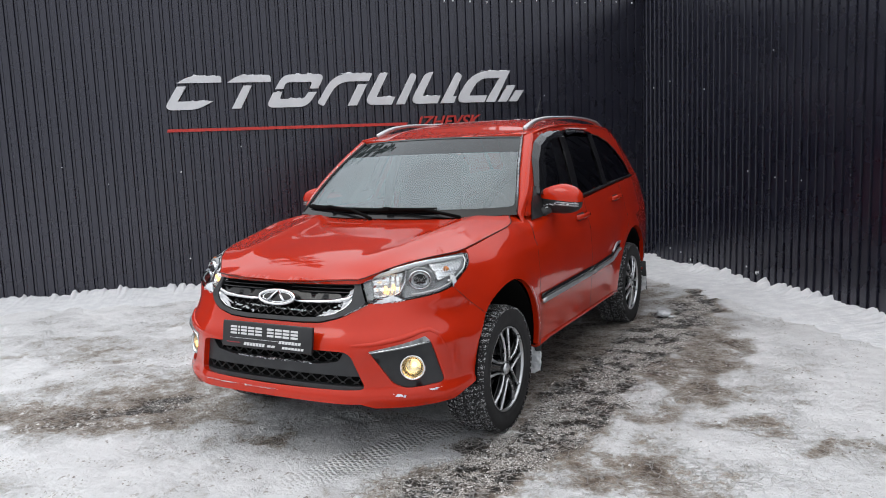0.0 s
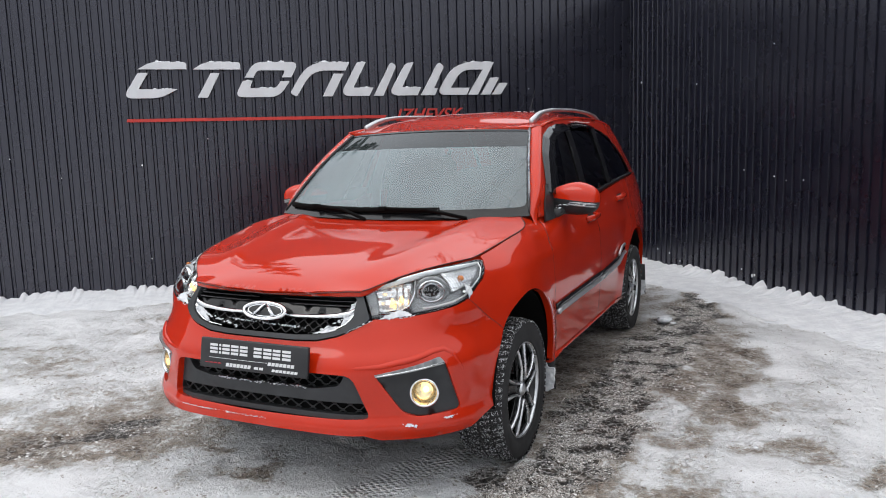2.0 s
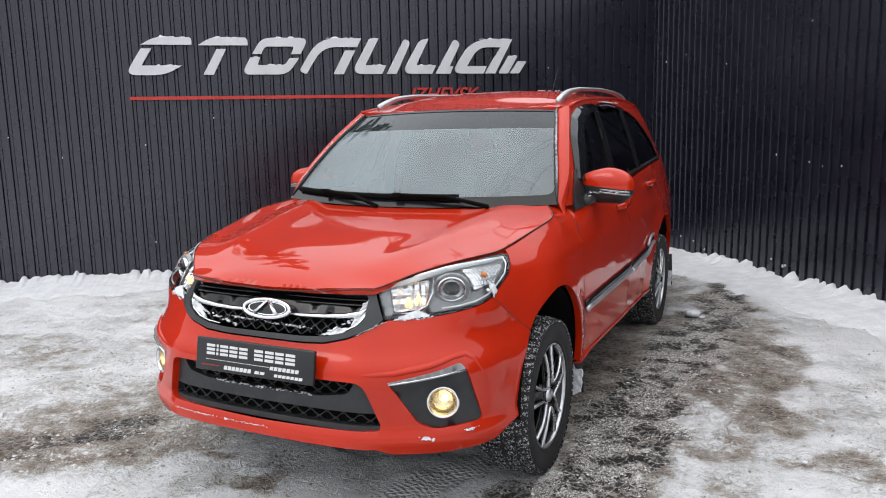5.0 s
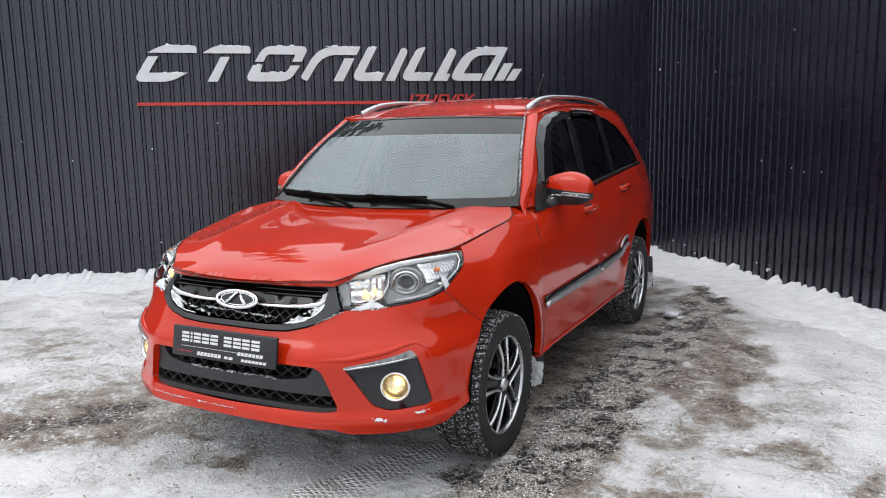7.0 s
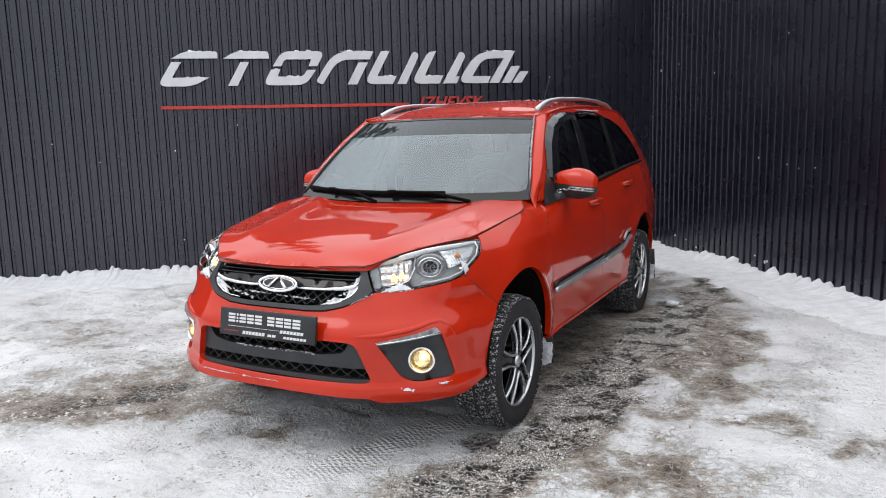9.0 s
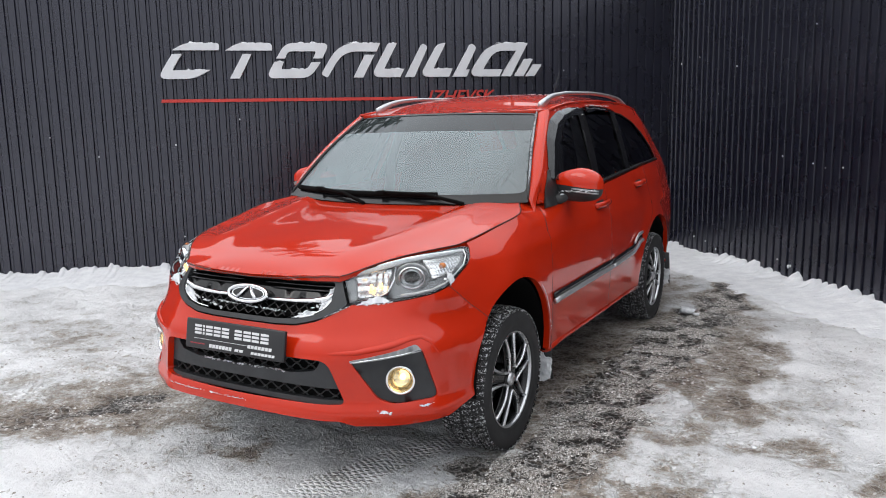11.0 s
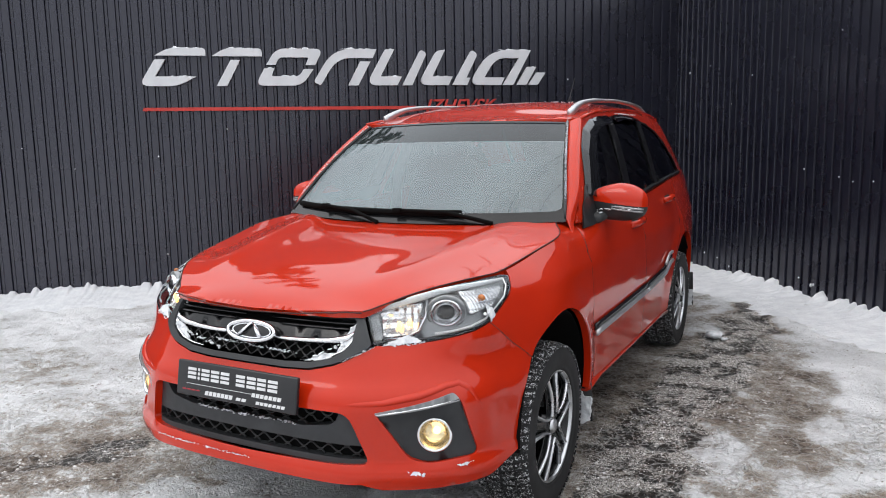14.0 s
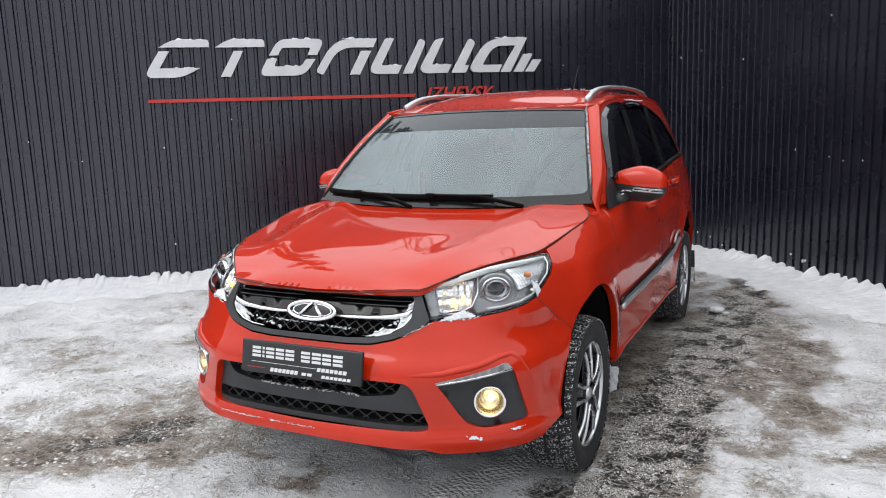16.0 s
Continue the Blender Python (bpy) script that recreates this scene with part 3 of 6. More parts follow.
# trodden, sanded, driven and two added dark patches: x, y, half-lengths, turn, weight
PATCHES = [(1.22, 3.15, 0.20, 0.85, 0.02, 0.85), (1.10, 1.65, 0.22, 1.0, -0.06, 0.75), (1.02, 0.25, 0.24, 0.85, 0.02, 0.62), (0.92, -0.75, 0.24, 0.6, -0.05, 0.6),
           (1.52, 1.15, 0.20, 0.42, 0.15, 0.52), (1.62, 1.75, 0.2, 0.4, 0.2, 0.40), (1.93, 0.52, 0.20, 0.12, 0.3, 0.55), (1.50, 0.42, 0.14, 0.12, 0.3, 0.42), (1.75, 0.95, 0.2, 0.12, 0.2, 0.36),
           (1.55, -0.30, 0.2, 0.12, 0.3, 0.38), (1.25, -0.25, 0.15, 0.12, 0.3, 0.35), (2.35, 0.3, 0.14, 0.06, 0.3, 0.35), (1.45, 2.5, 0.22, 0.6, 0.1, 0.42), (2.2, 0.95, 0.12, 0.07, 0.2, 0.3),
           (-1.27, -0.46, 0.44, 0.13, 1.2, 0.72), (-1.22, -0.45, 0.62, 0.38, 1.2, 0.42), (-1.75, -0.95, 0.45, 0.12, 0.62, 0.36), (-0.95, -0.55, 0.45, 0.12, 0.55, 0.25),
           (-0.25, -0.57, 0.13, 0.06, 0.5, 0.6), (-0.53, -0.41, 0.08, 0.04, 0.3, 0.5), (0.75, -1.1, 0.25, 0.4, 0.1, 0.32),
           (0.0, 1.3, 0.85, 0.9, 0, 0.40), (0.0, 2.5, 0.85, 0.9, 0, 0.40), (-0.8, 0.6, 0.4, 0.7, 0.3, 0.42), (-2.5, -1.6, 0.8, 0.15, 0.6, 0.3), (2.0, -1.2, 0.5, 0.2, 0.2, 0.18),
           (1.70, 0.45, 0.55, 0.9, 0.1, 0.12), (1.7, -0.7, 0.8, 0.5, 0.0, 0.10), (-0.75, -0.75, 0.55, 0.3, 0.4, 0.12), (0.72, 1.5, 0.30, 1.3, -0.05, 0.52), (-2.3, -1.3, 0.9, 0.35, 0.6, 0.22), (-1.75, -0.45, 0.8, 0.45, 0.9, 0.22),
           # last two: unseen ground behind the car, darkened so the side wall mirrors dark
           (-2.6, 0.6, 1.0, 0.8, 0.5, 0.2), (-2.9, 2.2, 0.9, 0.6, 0.4, 0.2), (-0.3, 3.6, 1.0, 0.9, 0.2, 0.75), (-0.4, 4.4, 0.9, 0.6, 0.6, 0.7)]
GRAVEL = [(1.22, 3.15, 0.17, 0.8, 0.02, 0.9), (1.10, 1.85, 0.20, 0.8, -0.06, 0.85), (1.05, 0.55, 0.20, 0.75, 0.02, 0.85), (0.98, -0.35, 0.22, 0.45, 0.0, 0.8), (0.90, -0.95, 0.2, 0.3, 0, 0.55), (-1.25, -0.42, 0.32, 0.08, 1.2, 0.75)]


def patch_at(x, y, patches):
    keep = 1.0
    for px, py, a, b, turn, w in patches:
        c, s = math.cos(turn), math.sin(turn)
        dx, dy = x - px, y - py
        q = math.hypot((dx * c + dy * s) / a, (-dx * s + dy * c) / b)
        if q < 1.5:
            k = min(max((1.5 - q) / 0.8, 0), 1)
            keep *= 1 - w * k * k * (3 - 2 * k)
    return 1 - keep


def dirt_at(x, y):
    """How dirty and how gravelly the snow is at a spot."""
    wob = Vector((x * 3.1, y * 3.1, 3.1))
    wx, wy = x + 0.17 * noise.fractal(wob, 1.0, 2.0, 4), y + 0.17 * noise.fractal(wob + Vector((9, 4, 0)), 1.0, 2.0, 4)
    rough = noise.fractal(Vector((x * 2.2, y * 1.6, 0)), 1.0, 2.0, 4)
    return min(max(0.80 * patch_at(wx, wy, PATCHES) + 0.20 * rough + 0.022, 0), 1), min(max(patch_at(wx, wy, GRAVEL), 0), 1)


def track_at(x, y):
    """The print of the front tyre, where the car rolled into its place."""
    side = min(max((0.125 - abs(x - 0.56 - 0.32 * y)) / 0.03, 0), 1)
    return side * min(max((0.15 - y) / 0.1, 0), 1) * min(max((y + 1.1) / 0.5, 0), 1) * (0.75 + 0.5 * noise.noise(Vector((x * 5, y * 4, 9))))


_steps = random.Random(17)
FOOTPRINTS = []
for _ in range(70):
    FOOTPRINTS.append((_steps.uniform(-4.3, 3.2), _steps.uniform(-1.6, 3.6), _steps.uniform(0, math.pi), _steps.uniform(0.6, 1.1)))


def prints_at(x, y):
    """Shallow prints of shoes, each with a low rim."""
    z = 0.0
    for px, py, turn, deep in FOOTPRINTS:
        dx, dy = x - px, y - py
        if abs(dx) < 0.24 and abs(dy) < 0.24:
            c, s = math.cos(turn), math.sin(turn)
            q = math.hypot((dx * c + dy * s) / 0.15, (-dx * s + dy * c) / 0.055)
            z += deep * (-0.012 if q < 0.85 else 0.006 * max(0, 1 - abs(q - 1.1) / 0.35))
    return z


def ground_z(x, y, d):
    z = 0.018 * noise.fractal(Vector((x * 1.1, y * 1.1, 7)), 1.0, 2.0, 3) + 0.015 * noise.fractal(Vector((x * 6, y * 6, 2)), 1.0, 2.0, 4)
    return z * (1 - 0.55 * d) + 0.012 * (0.5 - d) - 0.012


def spread(a, b, fine_a, fine_b, step, far):
    xs = list(np.arange(fine_a, fine_b + step / 2, step))
    k, s = fine_a, step
    left = []
    while k > a:
        s = min(s * 1.5, far)
        k -= s
        left.append(k)
    k, s = xs[-1], step
    right = []
    while k < b:
        s = min(s * 1.5, far)
        k += s
        right.append(k)
    return left[::-1] + xs + right


YARD_GRID = {}


def build_ground():
    xs, ys = spread(-400, 400, -4.6, 3.4, 0.024, 80), spread(-400, 400, -2.2, 5.8, 0.024, 80)
    verts, dirt, gravel, track = [], [], [], []
    for y in ys:
        for x in xs:
            near = abs(x + 0.6) < 6 and abs(y - 1.8) < 6
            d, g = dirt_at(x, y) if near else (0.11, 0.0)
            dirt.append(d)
            gravel.append(g)
            track.append(track_at(x, y) if near else 0.0)
            verts.append((x, y, ground_z(x, y, d) + prints_at(x, y) * (1 - g) if near else -0.012))
    YARD_GRID.update(x0=-4.6, y0=-2.2, step=0.024, cells={})
    for j, y in enumerate(ys):
        if -2.21 < y < 5.81:
            for i, x in enumerate(xs):
                if -4.61 < x < 3.41:
                    k = j * len(xs) + i
                    YARD_GRID["cells"][(round((x + 4.6) / 0.024), round((y + 2.2) / 0.024))] = (gravel[k], verts[k][2])
    w = len(xs)
    faces = [(j * w + i, j * w + i + 1, (j + 1) * w + i + 1, (j + 1) * w + i) for j in range(len(ys) - 1) for i in range(w - 1)]
    me = mesh_of("ground", verts, faces)
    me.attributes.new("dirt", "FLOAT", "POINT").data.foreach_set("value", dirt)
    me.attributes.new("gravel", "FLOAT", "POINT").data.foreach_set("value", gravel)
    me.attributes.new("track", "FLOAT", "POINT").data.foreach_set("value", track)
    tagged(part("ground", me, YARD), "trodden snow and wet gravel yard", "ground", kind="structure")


build_ground()


def grit():
    """Grains of ice and stone strewn where the gravel lies bare."""
    rng = random.Random(21)
    ball = [(1, 0, 0), (0, 1, 0), (-1, 0, 0), (0, -1, 0), (0, 0, 0.9)]
    tri = [(0, 1, 4), (1, 2, 4), (2, 3, 4), (3, 0, 4)]
    verts, faces = [], []
    while len(faces) < 4 * 66000:
        if rng.random() < 0.975:
            x, y = rng.uniform(0.5, 1.75), rng.uniform(-1.6, 4.3)
        else:
            x, y = rng.uniform(-1.8, -0.8), rng.uniform(-1.0, 0.2)
        g, z = YARD_GRID["cells"][(round((x + 4.6) / 0.024), round((y + 2.2) / 0.024))]
        if rng.random() > 1.15 * g - 0.12:
            continue
        heap = noise.fractal(Vector((x * 6, y * 6, 12)), 0.8, 2.0, 4)
        if rng.random() > min(max(0.55 + 2.8 * heap, 0.04), 1):
            continue
        r = rng.uniform(0.0015, 0.0036) if rng.random() < 0.97 else rng.uniform(0.004, 0.007)
        a = rng.uniform(0, 1.6)
        c, s = r * math.cos(a), r * math.sin(a)
        b = len(verts)
        stretch = rng.uniform(0.7, 1.3)
        verts += [(x + (p * c - q * s) * stretch, y + p * s + q * c, z + w * r) for p, q, w in ball]
        faces += [(b + i, b + j, b + k) for i, j, k in tri]
    tagged(part("grit", (verts, faces), GRIT), "loose grains of ice and stone on the dark gravel", "gravel", kind="stuff")


def crumbs():
    """Crumbs of frozen slush, strewn over the dirty and driven parts of the yard."""
    rng = random.Random(33)
    ball = [(1, 0, 0), (0, 1, 0), (-1, 0, 0), (0, -1, 0), (0.2, 0.1, 0.8)]
    tri = [(0, 1, 4), (1, 2, 4), (2, 3, 4), (3, 0, 4)]
    verts, faces = [], []
    while len(faces) < 4 * 26000:
        x, y = (rng.uniform(-2.6, 1.0), rng.uniform(-1.7, 0.5)) if rng.random() < 0.7 else (rng.uniform(0.9, 2.9), rng.uniform(-1.5, 3.4))
        g, z = YARD_GRID["cells"][(round((x + 4.6) / 0.024), round((y + 2.2) / 0.024))]
        heap = noise.fractal(Vector((x * 4, y * 7, 31)), 0.8, 2.0, 5)
        if rng.random() > max(0.02, 0.10 + 2.2 * heap) * (1 - 0.6 * g):
            continue
        r = 0.0016 + 0.0075 * rng.random() ** 4
        turn, long = rng.uniform(0, 3.14), rng.uniform(1.0, 2.4)
        c, s = r * math.cos(turn), r * math.sin(turn)
        b = len(verts)
        verts += [(x + p * c * long - q * s, y + p * s * long + q * c, z - 0.0015 + w * r) for p, q, w in ball]
        faces += [(b + i, b + j, b + k) for i, j, k in tri]
    tagged(part("slush_crumbs", (verts, faces), CRUMB), "light crumbs of frozen slush on the trodden yard", "slush", kind="stuff")


grit()
crumbs()

PITCH, DEEP_RIB, WALL_TOP = 0.10, 0.018, 3.16


def sheet_piece(width, height, z0, mirror=False):
    """One profiled steel sheet in the plane y = 0, its ribs upright; the outside faces -y."""
    prof, x = [], 0.0
    while x < width - 1e-6:
        prof += [(x, 0.0), (x + 0.059, 0.0), (x + 0.066, DEEP_RIB), (x + 0.089, DEEP_RIB)]
        x += PITCH
    prof.append((width, 0.0))
    verts = [(px, py, z) for z in (z0, height) for px, py in prof]
    k = len(prof)
    faces = [(i, i + 1, k + i + 1, k + i) for i in range(k - 1)]
    b = len(verts)
    verts += [(0, 0.05, z0), (width, 0.05, z0), (width, 0.05, height), (0, 0.05, height)]
    faces.append((b + 3, b + 2, b + 1, b))
    return verts, faces


def cladding(name, at, along, back, length, sheets_from, label):
    """A wall clad in sheets 1.1 m wide, each one a piece of its own."""
    turn = Matrix((along, back, Vector((0, 0, 1)))).transposed().to_4x4()
    base = Matrix.Translation(at) @ turn
    core = block(sheets_from, sheets_from + length, 0.056, 0.20, -0.1, WALL_TOP, 0)
    bmesh.ops.transform(core, matrix=base, verts=list(core.verts))
    wall = part(name, core, CLADDING, smooth=False)
    tagged(wall, label, "wall", kind="structure")
    me = mesh_of("steel_sheet", *sheet_piece(1.1, WALL_TOP, -0.1), smooth=False)
    me.materials.append(CLADDING)
    for i in range(math.ceil(length / 1.1)):
        s = new("steel_sheet", me)
        s.parent = wall
        s.matrix_local = base @ Matrix.Translation((sheets_from + i * 1.1, -0.0015 * (i % 2), 0))
    cap = block(sheets_from, sheets_from + length, -0.03, 0.22, WALL_TOP, WALL_TOP + 0.03, 0.004)
    bmesh.ops.transform(cap, matrix=base, verts=list(cap.verts))
    part("wall_cap", cap, CLADDING, wall, smooth=False)
    return base


wall_sign = cladding("wall_sign", FACE_AT, ALONG, BACK, 12.1, 3.9 - 12.1, "dark graphite profiled steel wall behind the car")
wall_side = cladding("wall_side", CORNER, SIDE, SIDE_BACK, 11.0, 0.0, "dark graphite profiled steel wall beside the parking place")

def snow_bank(name, base, start, stop, seed, low=0.055):
    """Snow drifted against a wall: a low bank whose crest has a tooth in front of each rib."""
    rng = random.Random(seed)
    verts, faces = [], []
    n = int((stop - start) / 0.009)
    rows = [(-0.85, 0.0), (-0.55, 0.22), (-0.32, 0.42), (-0.16, 0.60), (-0.07, 0.80), (-0.02, 1.0), (0.014, 0.9)]
    teeth = [(rng.uniform(0.0, 1.0) ** 1.6 * 0.055, rng.uniform(0.026, 0.046), rng.uniform(-0.012, 0.012)) for _ in range(int((stop - start) / PITCH) + 2)]
    spikes = [(rng.uniform(start, stop), rng.uniform(0.010, 0.016), rng.uniform(0.02, 0.06)) for _ in range(int((stop - start) * 1.3))]
    if low < 0.04:
        spikes += [(2.35, 0.011, 0.09), (2.62, 0.014, 0.12), (2.70, 0.012, 0.10), (2.80, 0.016, 0.10), (2.92, 0.013, 0.07), (3.05, 0.014, 0.09), (3.2, 0.013, 0.11), (1.72, 0.012, 0.06), (1.25, 0.012, 0.05)]
    for i in range(n + 1):
        s = start + (stop - start) * i / n
        rise, wide, shift = teeth[int((s - start) / PITCH)]
        tooth = rise * math.exp(-abs(((s - start) % PITCH - 0.055 + shift) / wide) ** 4)
        h = low + 0.03 * noise.fractal(Vector((s * 1.5, seed, 0)), 1.0, 2.0, 4) + 0.010 * noise.noise(Vector((s * 26, seed, 1)))
        spike = tooth + sum(t * 0.5 * math.exp(-abs((s - c) / w) ** 3) for c, w, t in spikes)
        h = max(h, 0.02)
        for y, k in rows:
            p = base @ Vector((s, y + 0.03 * noise.noise(Vector((s * 3, y * 5, seed))) * (y < -0.1), 0))
            z = h * k + (spike * k if k > 0.75 else 0) + 0.010 * noise.fractal(Vector((s * 7, y * 9, seed)), 1.0, 2.0, 3) * (0.3 + k) - (0.03 if k == 0 else 0)
            verts.append((p.x, p.y, z))
    m = len(rows)
    for i in range(n):
        for j in range(m - 1):
            a = i * m + j
            faces.append((a, a + m, a + m + 1, a + 1))
    tagged(part(name, (verts, faces), SNOW), "low bank of drifted snow with a toothed crest along the wall", "snow bank", kind="stuff")


snow_bank("snow_bank", wall_sign, -8.0, 3.9, 3)
snow_bank("snow_bank", wall_side, 0.0, 9.0, 8, 0.03)


def screws(base, spots):
    """Snow caught on single screws and rib edges of a wall."""
    rng = random.Random(len(spots))
    for x, z, r in spots:
        v, f = blob(r, r * 0.7, r * rng.uniform(0.9, 1.5), 2.0, 8, 5)
        ob = part("snow_speck", (v, f), PACKED)
        ob.matrix_world = base @ Matrix.Translation((x, -0.004, z))
        tagged(ob, "tiny lump of snow caught on a wall screw", "snow", group="snow specks on the wall")


rng = random.Random(5)
screws(wall_sign, [(1.35 + 0.1 * i + rng.choice((0, 0.1)), 3.09 + rng.uniform(-0.01, 0.02), rng.uniform(0.006, 0.011)) for i in range(0, 25, 2)]
       + [(2.62, 2.02, 0.007), (-0.9, 1.55, 0.006), (-1.55, 1.30, 0.008), (-2.3, 1.2, 0.006), (-1.53, 0.35, 0.008), (-2.74, 1.4, 0.005)])
screws(wall_side, [(0.25, 2.06, 0.009), (0.62, 2.10, 0.007), (0.62, 0.18, 0.009), (0.85, 0.16, 0.009), (1.05, 0.10, 0.008), (2.05, 0.16, 0.010), (2.2, 0.12, 0.012),
                   (2.23, 0.13, 0.01), (1.3, 1.95, 0.006), (2.05, 1.1, 0.007), (2.45, 1.05, 0.007), (2.6, 1.02, 0.006), (2.8, 1.03, 0.006), (1.0, 1.7, 0.005), (2.4, 2.2, 0.006)])


def snow_lump(x, y, r, seed):
    v, f = blob(r, r * 0.7, r * 0.45, 2.3, 14, 8)
    v = [p * (1 + 0.35 * noise.noise(p * 40 + Vector((seed, 0, 0)))) for p in v]
    ob = part("snow_lump", (v, f), PACKED)
    ob.location = (x, y, r * 0.28)
    tagged(ob, "small lump of snow lying on the yard", "snow lump", group="snow lumps on the yard")


for i, (x, y, r) in enumerate(((1.045, 2.752, 0.055), (1.12, 2.70, 0.025), (1.80, 0.42, 0.014))):
    snow_lump(x, y, r, i)


# ---- the sign: raised grey letter shapes over a red bar ----
BASE_Z, RISE, SLANT = 1.96, 0.352, 0.60


def slanted(s, h):
    """A point of the sign: s along the foot line, h from 0 to 1 up, leaning as the letters lean."""
    return (s + SLANT * h * RISE, BASE_Z + h * RISE)


def plate_shape(outline, r, thick=0.035, face=0.0, step=0.06):
    """A flat raised shape with an edge: its outline in (along, up), its face towards the yard."""
    v, tris = flat_mesh(rounded(outline, r), [], step)
    def at(p, d):
        return SIGN_AT + ALONG * p[0] + BACK * (d + face) + Vector((0, 0, p[1]))
    n = len(v)
    verts = [at(p, 0) for p in v] + [at(p, thick) for p in v]
    faces = list(tris)
    used = set((t[i], t[(i + 1) % 3]) for t in tris for i in range(3))
    for a, b in used:
        if (b, a) not in used:
            k = len(verts)
            verts += [verts[a], verts[b], verts[b + n], verts[a + n]]
            faces.append((k + 1, k, k + 3, k + 2))
    return verts, faces


sign = new("wall_sign_lettering")
tagged(sign, "raised light grey letter shapes with snow caps on the wall", "sign")


def letter(name, shapes):
    """One letter of one or more strokes; each stroke is an outline in (s, h) with its corner radii."""
    for k, (pts, r) in enumerate(shapes):
        part(name, plate_shape([slanted(*p) for p in pts], r), SIGN_WHITE, sign, smooth=False)


letter("raised_letter", [([(-1.685, 0.80), (-1.225, 0.80), (-1.265, 1.0), (-1.60, 1.0)], [0, 0, 0.09, 0.12]),
                         ([(-1.665, 0.70), (-1.57, 0.70), (-1.575, 0.25), (-1.205, 0.25), (-1.32, 0.0), (-1.675, 0.0)], [0.01, 0, 0.01, 0.0, 0.16, 0.10])])
letter("raised_letter", [([(-1.165, 0.79), (-0.70, 0.79), (-0.745, 1.0), (-1.09, 1.0)], [0, 0, 0.09, 0.12]),
                         ([(-0.967, 0.0), (-0.870, 0.0), (-0.885, 0.69), (-0.973, 0.69)], 0)])
letter("raised_letter", [([(-0.615, 0.56), (-0.525, 0.56), (-0.535, 0.765), (-0.25, 0.765), (-0.24, 0.56), (-0.145, 0.56), (-0.155, 1.0), (-0.61, 1.0)], [0, 0, 0.10, 0.02, 0, 0, 0.10, 0.16]),
                         ([(-0.615, 0.47), (-0.52, 0.47), (-0.505, 0.255), (-0.24, 0.255), (-0.235, 0.45), (-0.14, 0.45), (-0.16, 0.0), (-0.61, 0.0)], [0.01, 0, 0.02, 0.08, 0, 0, 0.16, 0.10])])
letter("raised_letter", [([(-0.07, 0.10), (0.02, 0.0), (0.03, 0.755), (0.38, 0.755), (0.372, 1.0), (-0.06, 1.0)], [0.03, 0.02, 0.14, 0, 0, 0.20]),
                         ([(0.289, 0.0), (0.391, 0.0), (0.378, 0.66), (0.275, 0.66)], 0)])
letter("raised_letter", [([(0.455, 1.0), (0.548, 1.0), (0.563, 0.245), (0.778, 0.245), (0.784, 0.0), (0.465, 0.0)], [0.02, 0, 0.01, 0, 0, 0.12]),
                         ([(0.834, 0.0), (0.935, 0.0), (0.90, 0.90), (0.815, 1.0)], [0, 0, 0.08, 0.03])])
letter("raised_letter", [([(0.985, 0.97), (1.07, 1.0), (1.092, 0.245), (1.302, 0.245), (1.312, 0.0), (0.985, 0.0)], [0.10, 0, 0.01, 0, 0, 0.12]),
                         ([(1.35, 0.0), (1.508, 0.0), (1.497, 0.21), (1.455, 0.21), (1.435, 0.88), (1.345, 1.0)], [0, 0, 0, 0, 0.08, 0.03])])
letter("raised_letter", [([(1.52, 0.0), (1.872, 0.0), (1.86, 0.215), (1.645, 0.215), (1.65, 0.77), (1.90, 0.77), (1.889, 0.0), (2.0, 0.0), (1.982, 1.0), (1.53, 1.0)],
                          [0.12, 0, 0, 0.01, 0.12, 0.0, 0, 0, 0, 0.22])])
letter("slanted_bar", [([(2.037, 0.0), (2.143, 0.0), (2.142, 0.52), (2.042, 0.52)], 0)])
letter("slanted_bar", [([(2.165, 0.0), (2.268, 0.0), (2.277, 0.355), (2.18, 0.355)], 0)])
red_bar = part("sign_bar", plate_shape([(-1.655, 1.727), (0.94, 1.722), (0.962, 1.754), (-1.645, 1.758)], 0, 0.03, 0.0, 0.3), SIGN_RED, smooth=False)
tagged(red_bar, "long thin red bar under the letters on the wall", "sign")


def word(text, size, mat, at, turn, depth, parent, shear=0.0, name="word"):
    """Raised writing in the built-in font, made into a mesh."""
    cu = bpy.data.curves.new("word", "FONT")
    cu.body, cu.size, cu.extrude, cu.shear, cu.offset = text, size, depth, shear, size * 0.012
    tmp = bpy.data.objects.new("word", cu)
    me = bpy.data.meshes.new_from_object(tmp)
    bpy.data.objects.remove(tmp)
    me.materials.clear()
    ob = part(name, me, mat, parent, smooth=False)
    ob.matrix_world = Matrix.Translation(at) @ turn
    return ob


sign_turn = Matrix((ALONG, Vector((0, 0, 1)), -BACK)).transposed().to_4x4()
city = word("IZHEVSK", 0.185, SIGN_RED, SIGN_AT + ALONG * 1.06 + Vector((0, 0, 1.69)) + BACK * 0.02, sign_turn @ Matrix.Diagonal((1.02, 1, 1, 1)), 0.014, None, 0.35, "city_name")
tagged(city, "red raised slanted city name on the wall", "sign")


